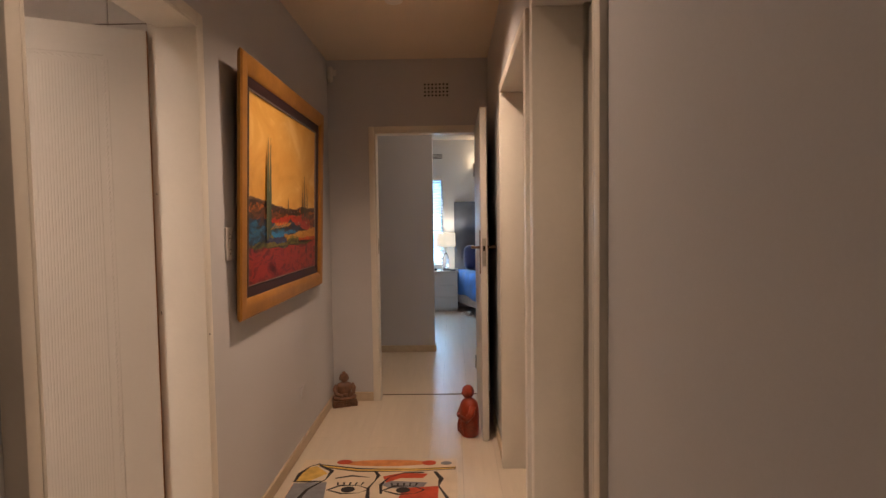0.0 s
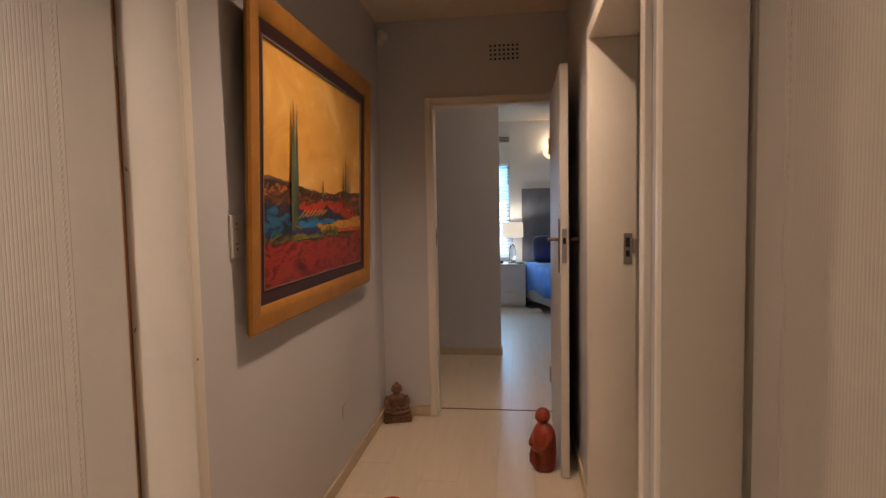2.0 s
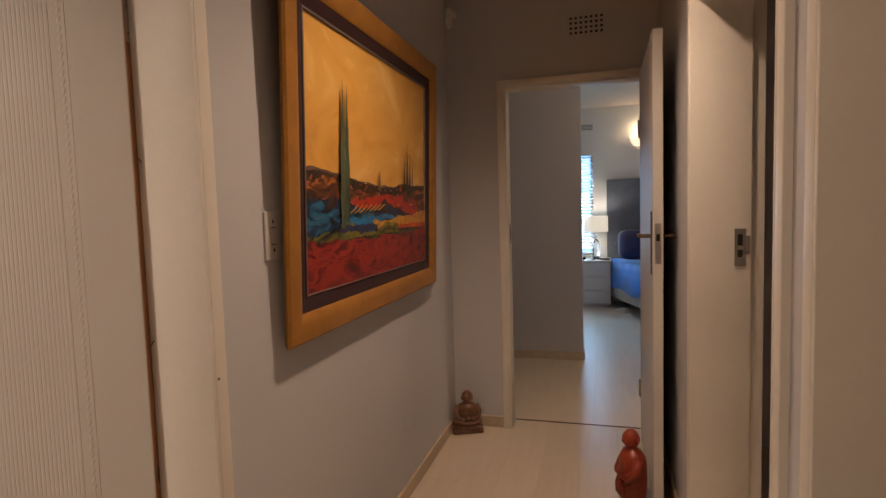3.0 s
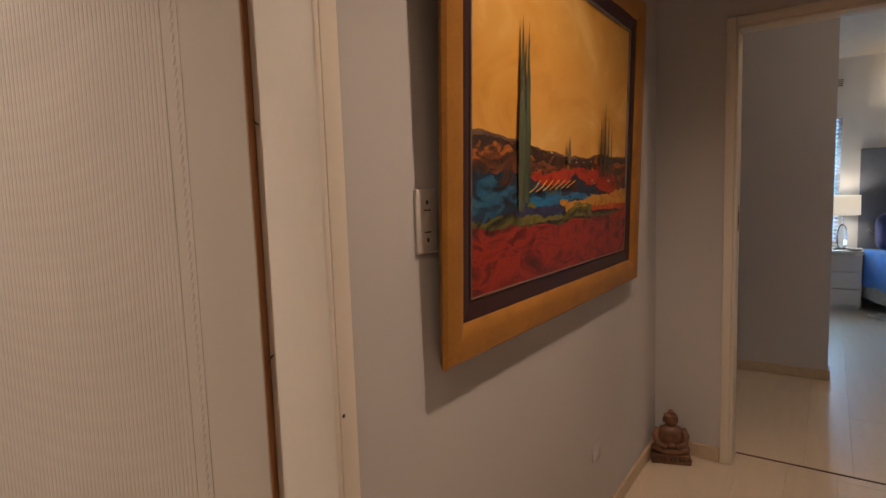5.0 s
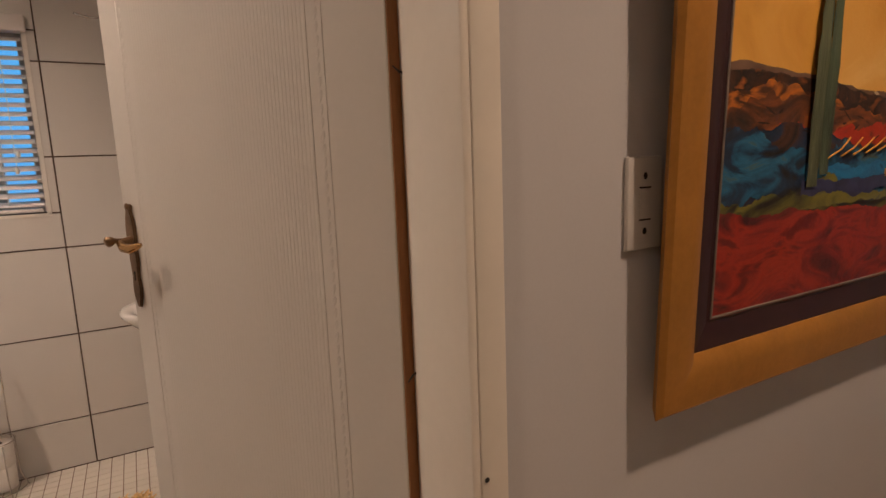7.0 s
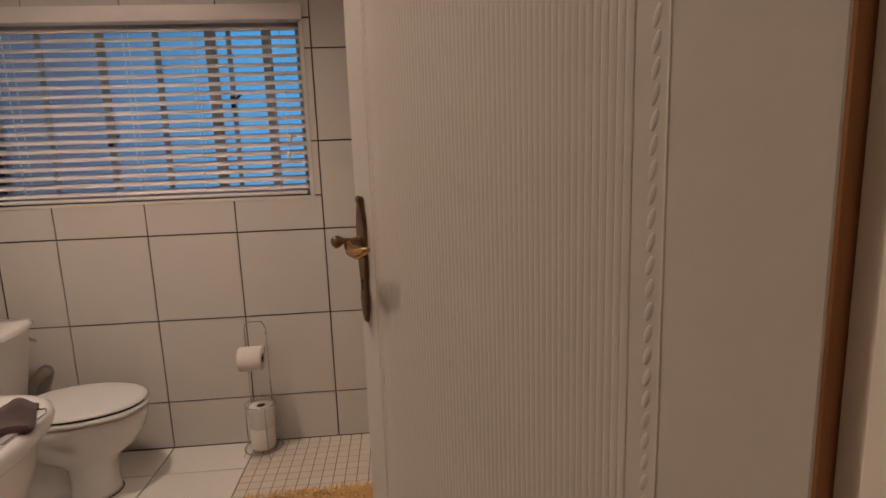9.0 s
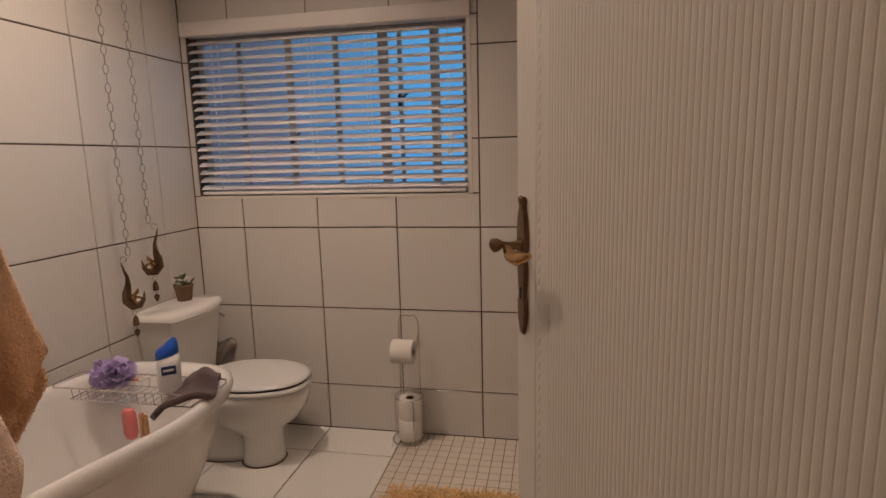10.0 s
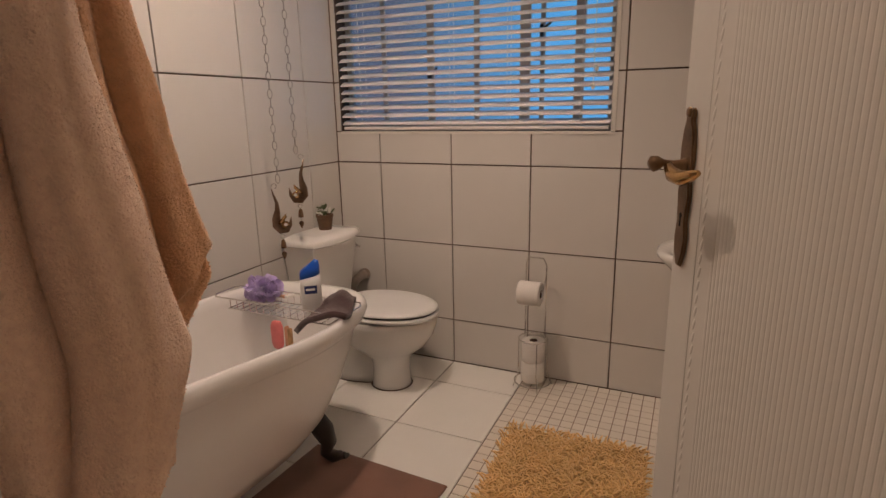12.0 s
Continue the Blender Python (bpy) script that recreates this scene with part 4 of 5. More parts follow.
        part("claw", merge(*[sphere((ox + sx * 0.10, oy + sy * (0.055 + 0.016 * k), 0.014), 0.013, 1.4, 0.8, 1.0, 8, 6) for k in (-1, 0, 1)]), M_BLACK, foot, smooth=True)
part("waste", lathe([(0.03, 0.2005), (0.03, 0.205), (0.018, 0.206)], 20), M_CHROME, bath, "chrome waste", True)

# wire rack across the tub
rack = thing("bath_rack", (-2.32, 0.0, 0.612), "chrome wire rack laid across the bathtub", "rack")
part("rail", tube([(-0.09, 0.085, 0.012), (-0.09, 0.64, 0.012)], 0.003, 8), M_CHROME, rack)
part("rail", tube([(0.05, 0.085, 0.012), (0.05, 0.64, 0.012)], 0.003, 8), M_CHROME, rack)
part("basket_rim", tube([(-0.085, 0.14, -0.03), (0.045, 0.14, -0.03), (0.045, 0.60, -0.03), (-0.085, 0.60, -0.03)], 0.0025, 6, True), M_CHROME, rack)
for k in range(15):
    y = 0.155 + k * 0.031
    part("cross_wire", tube([(-0.09, y, 0.012), (-0.087, y, -0.025), (-0.08, y, -0.032), (0.04, y, -0.032), (0.047, y, -0.025), (0.05, y, 0.012)], 0.0016, 6), M_CHROME, rack)
for y in (0.085, 0.64):
    part("end_loop", tube([(-0.09, y, 0.012), (-0.06, y + (0.02 if y > 0.3 else -0.02), 0.012), (0.03, y + (0.02 if y > 0.3 else -0.02), 0.012), (0.05, y, 0.012)], 0.003, 8), M_CHROME, rack)

# things on the rack
M_LILAC = material("lilac_mesh", (0.58, 0.47, 0.78), 0.8, vary=0.25, scale=30, grain=150, bump=0.3, sheen=0.3)
rng = random.Random(8)
sponge = thing("bath_sponge", (-2.40, 0.20, 0.632), "lilac net bath sponge lying on the wire rack", "sponge")
for k in range(34):
    d = Vector((rng.gauss(0, 1), rng.gauss(0, 1), rng.gauss(0, 0.8))).normalized()
    c = Vector((d.x * 0.052, d.y * 0.068, d.z * 0.034))
    a, b = d.orthogonal().normalized(), d.cross(d.orthogonal()).normalized()
    loop = []
    for i in range(14):
        t = 2 * math.pi * i / 14
        r = 0.027 * (1 + 0.25 * math.sin(3 * t + k))
        loop.append(c + a * r * math.cos(t) + b * r * math.sin(t) + d * 0.012 * math.sin(2 * t + k))
    inner = [c * 0.55 + (p - c) * 0.45 for p in loop]
    part("ruffle", loft([[Vector(p) for p in inner], [Vector(p) for p in loop], [Vector(p) + d * 0.004 for p in loop]], caps=False), M_LILAC, sponge, smooth=True)

M_BLUE = material("blue_plastic", (0.01, 0.10, 0.55), 0.3, vary=0.08, scale=10, grain=60, bump=0.02)
M_NAVY = material("navy_print", (0.01, 0.025, 0.13), 0.35, vary=0.1, scale=10, grain=60, bump=0.0)
M_BOTTLE = material("white_bottle_plastic", (0.78, 0.77, 0.76), 0.3, vary=0.03, scale=8, grain=60, bump=0.02)
bottle = thing("shampoo_bottle", (-2.345, 0.475, 0.584), "white bottle with a slanted blue cap standing in the rack", "bottle", 128)


def bottle_ring(w, d, z, tilt=0.0):
    return [(w * math.copysign(abs(math.cos(a)) ** 0.8, math.cos(a)), d * math.copysign(abs(math.sin(a)) ** 0.8, math.sin(a)), z + tilt * math.cos(a)) for a in [2 * math.pi * i / 24 for i in range(24)]]


part("body", loft([bottle_ring(0.032, 0.017, 0.0), bottle_ring(0.036, 0.021, 0.006), bottle_ring(0.037, 0.022, 0.06), bottle_ring(0.037, 0.022, 0.11), bottle_ring(0.036, 0.021, 0.142, 0.010)]), M_BOTTLE, bottle, "white plastic body", True)
part("cap", loft([bottle_ring(0.0365, 0.0215, 0.1425, 0.010), bottle_ring(0.036, 0.021, 0.165, 0.014), bottle_ring(0.033, 0.018, 0.180, 0.018), bottle_ring(0.02, 0.010, 0.186, 0.018)]), M_BLUE, bottle, "slanted blue cap", True)
for sg in (-1, 1):
    part("label_print", box(-0.022, 0.022, min(sg * 0.0222, sg * 0.0232), max(sg * 0.0222, sg * 0.0232), 0.082, 0.112, 0.0004, 1), M_NAVY, bottle, "navy label")
    part("label_line", box(-0.017, 0.015, min(sg * 0.0233, sg * 0.0237), max(sg * 0.0233, sg * 0.0237), 0.094, 0.102), M_BOTTLE, bottle)

M_PINK = material("pink_soap", (0.72, 0.20, 0.20), 0.4, vary=0.12, scale=18, grain=80, bump=0.06)
M_TAN = material("tan_bristle", (0.52, 0.30, 0.14), 0.7, vary=0.3, scale=30, grain=160, bump=0.3)
M_PEACH = material("peach_plastic", (0.70, 0.36, 0.22), 0.35, vary=0.1, scale=20, grain=80, bump=0.03)
soap = thing("hanging_soap", (-2.262, 0.375, 0.53), "pink soap bar hanging on a loop from the rack", "soap")
part("bar", loft([[(0.016 * s * math.cos(a), 0.026 * s * math.sin(a), z) for a in [2 * math.pi * i / 18 for i in range(18)]] for s, z in ((0.3, -0.068), (0.75, -0.062), (0.98, -0.045), (1.0, 0.0), (0.98, 0.022), (0.7, 0.038), (0.25, 0.042))]), M_PINK, soap, "rounded pink bar", True)
part("loop", tube([(0, 0, 0.040), (0, 0.006, 0.06), (-0.003, 0.004, 0.075), (-0.008, 0, 0.081)], 0.0018, 6), M_PLASTIC, soap)
brush = thing("nail_brush", (-2.257, 0.430, 0.535), "small tan nail brush hanging from the rack", "brush")
part("back", box(-0.008, 0.008, -0.012, 0.0, -0.06, 0.025, 0.004, 2), M_PEACH, brush, "peach back", 40)
part("bristles", box(-0.007, 0.007, 0.0, 0.016, -0.055, 0.018, 0.003, 1), M_TAN, brush, "tan bristles")
part("loop", tube([(0, -0.006, 0.024), (0, -0.004, 0.05), (-0.005, -0.004, 0.07), (-0.012, -0.004, 0.076)], 0.0016, 6), M_PLASTIC, brush)
razor = thing("razor", (-2.40, 0.30, 0.60), "peach plastic razor lying on the rack", "razor", 65)
part("handle", tube([(-0.05, 0, 0), (0.0, 0.002, 0.008), (0.05, 0, 0.024)], [0.006, 0.007, 0.005], 8), M_PEACH, razor, "peach handle", True)
part("head", box(0.046, 0.062, -0.02, 0.02, 0.020, 0.030, 0.003, 1), M_PLASTIC, razor, "pale head")
pot_p = thing("pumice", (-2.37, 0.535, 0.60), "small peach pumice lying on the rack", "pumice")
part("stone", sphere((0, 0, 0.008), 0.022, 1.3, 1, 0.8), M_PEACH, pot_p, smooth=True)

# dark flannel draped over the rim
M_FLANNEL = material("dark_flannel", (0.075, 0.042, 0.042), 0.95, vary=0.3, scale=15, grain=260, bump=0.6, depth=0.003, sheen=0.3)
rng = random.Random(3)
rows = []
for i in range(21):
    u = i / 20
    ring = []
    for j in range(13):
        v = j / 12
        x = -2.255 - 0.175 * u + 0.02 * math.sin(math.pi * v) * (1 - u)
        y = 0.500 + 0.180 * v * (1 - 0.45 * u) + 0.008 * math.sin(5 * u) + 0.018 * u
        z = 0.628 + 0.022 * math.sin(math.pi * v) * (1 - 0.5 * u) + 0.006 * math.sin(7 * u + 3 * v) + 0.005 * math.sin(9 * v + 4 * u)
        y -= 0.035 * max(0, (0.7 - u) / 0.7) * (1 - v)
        z -= 0.085 * max(0, (0.7 - u) / 0.7) ** 0.8 * (1 - v) ** 1.3
        ring.append((x, y, z))
    rows.append(ring)
top = loft(rows, closed=False)
flannel = solid("flannel", top, M_FLANNEL, "dark brown flannel draped over the bathtub rim", "cloth", smooth=True)
sol = flannel.modifiers.new("thickness", "SOLIDIFY")
sol.thickness, sol.offset = 0.020, 0

# ---- toilet ----
TX = -2.965
toilet = thing("toilet", (TX, 0.0, 0), "white porcelain toilet with a closed lid and low cistern", "toilet")


def egg(w, y0, y1, z, n=36, p=0.85):
    """A rounded outline with a half-width w from y0 at the back to y1 at the front."""
    out = []
    for i in range(n):
        a = 2 * math.pi * i / n
        s = math.sin(a)
        wide = w * (1 - 0.10 * max(0, s))
        out.append((wide * math.copysign(abs(math.cos(a)) ** p, math.cos(a)), (y0 + y1) / 2 + (y1 - y0) / 2 * s, z))
    return out


shift = lambda ring, dx: [(x + dx, y, z) for x, y, z in ring]
part("bowl", loft([egg(0.095, 0.335, 0.528, 0.0), egg(0.090, 0.34, 0.524, 0.02), egg(0.086, 0.345, 0.520, 0.09), egg(0.090, 0.335, 0.527, 0.145), egg(0.115, 0.27, 0.555, 0.180), egg(0.148, 0.19, 0.610, 0.220), egg(0.172, 0.15, 0.648, 0.275), egg(0.184, 0.13, 0.666, 0.33), egg(0.186, 0.13, 0.668, 0.36), egg(0.178, 0.135, 0.655, 0.367)]), M_PORCELAIN, toilet, "white porcelain bowl", True)
part("trap", loft([egg(0.075, 0.06, 0.37, 0.0), egg(0.068, 0.06, 0.37, 0.03), egg(0.062, 0.06, 0.37, 0.15), egg(0.07, 0.05, 0.36, 0.25), egg(0.10, 0.05, 0.36, 0.33)]), M_PORCELAIN, toilet, "white porcelain trap", True)
part("seat", loft([egg(0.180, 0.19, 0.668, 0.369), egg(0.190, 0.185, 0.676, 0.374), egg(0.190, 0.185, 0.676, 0.386), egg(0.184, 0.19, 0.67, 0.391)]), M_BOTTLE, toilet, "white seat", True)
# Dark ring between seat and lid stands in for the gap's shade.
part("lid_gap_shade", loft([egg(0.178, 0.195, 0.664, 0.3915), egg(0.178, 0.195, 0.664, 0.3985)]), M_DARK, toilet, "shade of the gap under the lid, as a dark ring")
part("lid", loft([egg(0.180, 0.19, 0.665, 0.3985), egg(0.188, 0.185, 0.673, 0.4025), egg(0.185, 0.185, 0.670, 0.410), egg(0.165, 0.20, 0.648, 0.417), egg(0.09, 0.26, 0.56, 0.4205)]), M_BOTTLE, toilet, "white closed lid", True)
for s in (-1, 1):
    part("hinge", tube([(s * 0.07 - 0.015, 0.185, 0.396), (s * 0.07 + 0.015, 0.185, 0.396)], 0.011, 10), M_PLASTIC, toilet)


def tank(w, d, z, bow=0.012):
    pts = []
    for i in range(12):
        t = -1 + 2 * i / 11
        pts.append((w * t, d + bow * (1 - t * t), z))
    for x, y in ((w, -0.02), (-w, -0.02)):
        pts.append((x, y, z))
    return pts


part("cistern", loft([tank(0.135, 0.110, 0.365), tank(0.142, 0.12, 0.38), tank(0.170, 0.145, 0.62), tank(0.175, 0.148, 0.686)]), M_PORCELAIN, toilet, "white tapered cistern", 50)
part("cistern_lid", loft([tank(0.182, 0.155, 0.688, 0.04), tank(0.190, 0.163, 0.694, 0.042), tank(0.190, 0.163, 0.712, 0.042), tank(0.180, 0.153, 0.724, 0.04), tank(0.10, 0.10, 0.730, 0.03)]), M_PORCELAIN, toilet, "white cistern lid", 50)
part("flush_lever", tube([(-0.170, 0.10, 0.635), (-0.203, 0.10, 0.635), (-0.207, 0.115, 0.630), (-0.206, 0.15, 0.612)], [0.011, 0.008, 0.007, 0.006], 10), M_CHROME, toilet, "chrome flush lever", True)
part("floor_fillet", merge(loft([egg(0.099, 0.33, 0.532, 0.0), egg(0.097, 0.332, 0.530, 0.004)]), loft([egg(0.078, 0.057, 0.372, 0.0), egg(0.077, 0.058, 0.371, 0.0035)])), M_GROUT, toilet, "dark stained joint")
part("bolt_cap", sphere((-0.115, 0.42, 0.012), 0.013, 1, 1, 1, 12, 8), M_BLACK, toilet, "dark bolt cap", True)
pipe = thing("waste_pipe", (-3.20, 0.10, 0.40), "thick grey-brown pipe elbow beside the cistern", "pipe")
M_PIPE = material("grimy_grey_pipe", (0.34, 0.29, 0.245), 0.5, vary=0.3, scale=15, grain=90, bump=0.1)
part("elbow", tube([(-0.088, 0.0, 0.030), (-0.050, 0.002, 0.032), (-0.012, -0.004, 0.022), (0.012, -0.018, -0.006), (0.020, -0.026, -0.05)], 0.024, 16), M_PIPE, pipe, smooth=True)
part("collar", tube([(-0.089, 0.0, 0.030), (-0.070, 0.001, 0.031)], 0.031, 18), M_PIPE, pipe, "grey wall collar", True)

# pot plant on the cistern
M_CLAY = material("brown_clay", (0.16, 0.09, 0.05), 0.75, vary=0.3, scale=20, grain=120, bump=0.2)
M_LEAF = material("dull_leaf", (0.10, 0.12, 0.05), 0.6, vary=0.4, scale=30, grain=120, bump=0.1)
plant = thing("pot_plant", (-3.02, 0.055, 0.7285), "small succulent in a brown clay pot on the cistern", "plant")
part("pot", lathe([(0.030, 0), (0.031, 0.003), (0.040, 0.062), (0.043, 0.064), (0.043, 0.076), (0.037, 0.077), (0.035, 0.066)], 24), M_CLAY, plant, "brown clay pot", 40)
rng = random.Random(5)
for k in range(16):
    a, r = rng.uniform(0, 6.28), rng.uniform(0.0, 0.045)
    z = 0.068 + rng.uniform(0, 0.05)
    part("leaf", moved(sphere((0, 0, 0), 0.010, 1.7, 0.9, 0.45, 8, 6), Matrix.Translation((r * math.cos(a), r * math.sin(a), z)) @ Euler((0, -rng.uniform(0.2, 1.2), a)).to_matrix().to_4x4()), M_LEAF if k % 3 else M_PLASTIC, plant, smooth=True)
for k in range(5):
    a = k * 1.3
    part("stem", tube([(0, 0, 0.06), (0.015 * math.cos(a), 0.015 * math.sin(a), 0.085), (0.03 * math.cos(a), 0.03 * math.sin(a), 0.105)], 0.0015, 5), M_LEAF, plant)

# ---- hanging flame ornaments ----


M_FLAME = material("rubbed_bronze", (0.20, 0.135, 0.09), 0.28, 1.0, vary=0.4, scale=22, grain=120, bump=0.12)


def ornament(at, flip):
    ob = thing("hanging_ornament", at, "bronze flame-shaped ornament hanging on a long chain by the bath", "ornament", 131, "hanging ornaments")
    f = flip
    spine = [(-0.029, 0.106), (-0.023, 0.078), (-0.013, 0.045), (-0.013, 0.012), (-0.020, -0.020), (-0.019, -0.050), (-0.002, -0.072), (0.020, -0.072), (0.035, -0.052), (0.041, -0.018)]
    wide = [0.0015, 0.004, 0.007, 0.011, 0.017, 0.021, 0.019, 0.014, 0.008, 0.0015]
    flame = tube([(f * x, 0, z) for x, z in spine], wide, 14)
    part("flame", moved(flame, Matrix.Diagonal((1, 0.45, 1, 1))), M_FLAME, ob, "curved bronze flame", True)
    curl = [(f * (0.014 + 0.015 * math.cos(t) * (1 - t / 9)), -0.014, -0.050 + 0.017 * math.sin(t) * (1 - t / 9)) for t in [0.45 * k for k in range(13)]]
    part("curl", tube(curl, [0.0035 + 0.0015 * math.sin(k / 4) for k in range(13)], 8), M_BRASS, ob, "bright brass curl", True)
    part("tongue", tube([(f * -0.012, -0.010, -0.044), (f * 0.002, -0.015, -0.030), (f * 0.016, -0.014, -0.014), (f * 0.020, -0.012, -0.002)], [0.003, 0.008, 0.007, 0.0015], 8), M_BRASS, ob, "bright brass tongue", True)
    hook = [(f * (-0.018 + 0.011 * math.cos(t)), 0, 0.116 + 0.010 * math.sin(t)) for t in [0.5 * k - 1.5 for k in range(11)]]
    part("hook", tube(hook, 0.0016, 6), M_STEEL, ob)
    part("lower_hook", tube([(0.009 * math.cos(t), 0, -0.100 + 0.009 * math.sin(t)) for t in [0.55 * k for k in range(11)]], 0.0014, 6), M_STEEL, ob)
    part("bell", lathe([(0.003, -0.112), (0.008, -0.118), (0.011, -0.135), (0.012, -0.150), (0.004, -0.151)], 14), M_BRONZE, ob, "small bronze bell", True)
    part("drop", moved(loft([[(w * math.cos(a), 0.4 * w * math.sin(a), z) for a in [2 * math.pi * i / 10 for i in range(10)]] for w, z in ((0.001, -0.166), (0.008, -0.170), (0.011, -0.178), (0.007, -0.190), (0.001, -0.200))]), Matrix.Identity(4)), M_BRONZE, ob, "bronze heart drop", True)
    part("thread", tube([(0, 0, -0.108), (0, 0, -0.168)], 0.001, 5), M_STEEL, ob)
    link = loft([[(0.0085 * math.cos(t) + 0.0019 * math.cos(p) * math.cos(t), 0.0019 * math.sin(p), 0.019 * math.sin(t) + 0.0019 * math.cos(p) * math.sin(t)) for p in [2 * math.pi * q / 5 for q in range(5)]] for t in [2 * math.pi * k / 12 for k in range(13)]], caps=False)
    link_me = mesh_of("chain_link", link, M_STEEL, True)
    n = int((TOP - at[2] - 0.128) / 0.034)
    for k in range(n):
        o = new("chain_link", link_me)
        o.parent = ob
        o.matrix_basis = pose(0, 0, 0.146 + 0.034 * k, 0, 0, 90 * (k % 2) + 8 * math.sin(k))
    part("ceiling_hook", tube([(0, 0, 0.146 + 0.034 * n - 0.01), (0, 0, TOP - at[2])], 0.002, 6), M_STEEL, ob)


ornament((-2.632, 0.12, 0.882), 1)
ornament((-2.762, 0.12, 0.992), -1)

# ---- toilet roll stand ----
stand = thing("toilet_roll_stand", (-3.185, 1.075, 0), "chrome wire toilet roll stand on the bathroom floor", "stand")
circle = lambda r, z, n=28, cx=0, cy=0: [(cx + r * math.cos(2 * math.pi * i / n), cy + r * math.sin(2 * math.pi * i / n), z) for i in range(n)]
part("base_ring", tube(circle(0.085, 0.030), 0.003, 8, True), M_CHROME, stand, smooth=True)
part("upper_ring", tube(circle(0.068, 0.245), 0.003, 8, True), M_CHROME, stand, smooth=True)
for k in range(4):
    a = 0.5 + k * math.pi / 2
    part("foot_wire", tube([(0.068 * math.cos(a), 0.068 * math.sin(a), 0.245), (0.068 * math.cos(a), 0.068 * math.sin(a), 0.08), (0.080 * math.cos(a), 0.080 * math.sin(a), 0.04), (0.094 * math.cos(a), 0.094 * math.sin(a), 0.004)], 0.0025, 6), M_CHROME, stand, smooth=True)
part("post", tube([(-0.02, -0.045, 0.245), (-0.02, -0.045, 0.60), (-0.02, -0.035, 0.632), (-0.02, 0.035, 0.632), (-0.02, 0.05, 0.60), (-0.02, 0.05, 0.245)], 0.003, 8), M_CHROME, stand, "bent wire post", True)
part("arm", tube([(-0.02, 0.05, 0.585), (0.02, 0.058, 0.565), (0.062, 0.058, 0.515), (0.066, 0.05, 0.500), (0.066, -0.06, 0.500)], 0.003, 8), M_CHROME, stand, "roll arm", True)

M_PAPER = material("toilet_paper", (0.80, 0.77, 0.73), 0.95, vary=0.04, scale=20, grain=180, bump=0.25)
M_CARD = material("brown_card_core", (0.16, 0.10, 0.07), 0.9, vary=0.2, scale=20, grain=100, bump=0.1)


def roll(name_at, m, label):
    ob = new("toilet_roll")
    ob.matrix_basis = m
    tagged(ob, label, "toilet roll", "toilet rolls")
    n = 28
    prof = [(0.020, 0.0), (0.052, 0.0), (0.055, 0.004), (0.055, 0.096), (0.052, 0.100), (0.020, 0.100)]
    rings = [[(r * math.cos(2 * math.pi * i / n), r * math.sin(2 * math.pi * i / n), z) for i in range(n)] for r, z in prof]
    rings.append(rings[0])
    part("paper", loft(rings, caps=False), M_PAPER, ob, "white paper", 40)
    core = [[(r * math.cos(2 * math.pi * i / n), r * math.sin(2 * math.pi * i / n), z) for i in range(n)] for r, z in ((0.0195, 0.001), (0.0195, 0.099), (0.0175, 0.099), (0.0175, 0.001), (0.0195, 0.001))]
    part("core", loft(core, caps=False), M_CARD, ob, "brown card core", 40)
    return ob


r = roll("", pose(-3.185, 1.075, 0.034), "white toilet roll stacked in the wire stand")
copy_thing(r, pose(-3.187, 1.077, 0.135, 0, 0, 50))
roll("", pose(-3.121, 1.022, 0.487, -90, 0, 0), "white toilet roll hanging on the stand's arm")

# ---- basin, mostly behind the door ----
basin = thing("basin", (-3.07, 1.86, 0), "white pedestal basin behind the bathroom door", "basin")


def oval3(a, b, z, cx=0.0, p=0.8):
    return [(cx + a * math.copysign(abs(math.cos(t)) ** p, math.cos(t)), b * math.copysign(abs(math.sin(t)) ** p, math.sin(t)), z) for t in [2 * math.pi * i / 36 for i in range(36)]]


part("bowl", loft([oval3(0.08, 0.10, 0.58), oval3(0.13, 0.17, 0.64), oval3(0.18, 0.23, 0.70), oval3(0.205, 0.265, 0.735), oval3(0.21, 0.27, 0.752), oval3(0.20, 0.26, 0.760), oval3(0.17, 0.22, 0.752), oval3(0.13, 0.17, 0.69), oval3(0.05, 0.06, 0.66)]), M_PORCELAIN, basin, "white porcelain bowl", True)
part("pedestal", loft([oval3(0.10, 0.11, 0.0), oval3(0.085, 0.09, 0.05), oval3(0.07, 0.075, 0.3), oval3(0.08, 0.09, 0.59)]), M_PORCELAIN, basin, "white pedestal", True)
part("tap", tube([(-0.17, 0, 0.755), (-0.17, 0, 0.83), (-0.14, 0, 0.85), (-0.09, 0, 0.83)], 0.012, 10), M_CHROME, basin, "chrome tap", True)

# ---- robe hook on the window wall ----
robe = thing("robe_hook", (BX, 1.68, 2.06), "chrome robe hook on the tiled wall", "hook")
part("plate", tube([(0, 0, 0.01), (0.005, 0, 0.01)], 0.022, 18), M_CHROME, robe, "round chrome plate", True)
part("arm", tube([(0.003, 0, 0.01), (0.03, 0, 0.012), (0.042, -0.003, -0.005), (0.045, -0.02, -0.033), (0.045, -0.06, -0.038), (0.045, -0.105, -0.030), (0.045, -0.118, -0.022)], [0.007, 0.006, 0.006, 0.006, 0.006, 0.006, 0.005], 10), M_CHROME, robe, "bent chrome arm", True)

# ---- mats ----
M_MAT = material("brown_bath_mat", (0.23, 0.115, 0.08), 0.95, vary=0.25, scale=8, grain=320, bump=0.7, depth=0.003, sheen=0.4)
mat_ob = thing("bath_mat", (-1.985, 0.69, 0), "brown pile bath mat lying beside the bathtub", "mat", -3)
part("tufting", box(-0.375, 0.375, -0.285, 0.285, 0, 0.014, 0.005, 2), M_MAT, mat_ob, "brown pile")
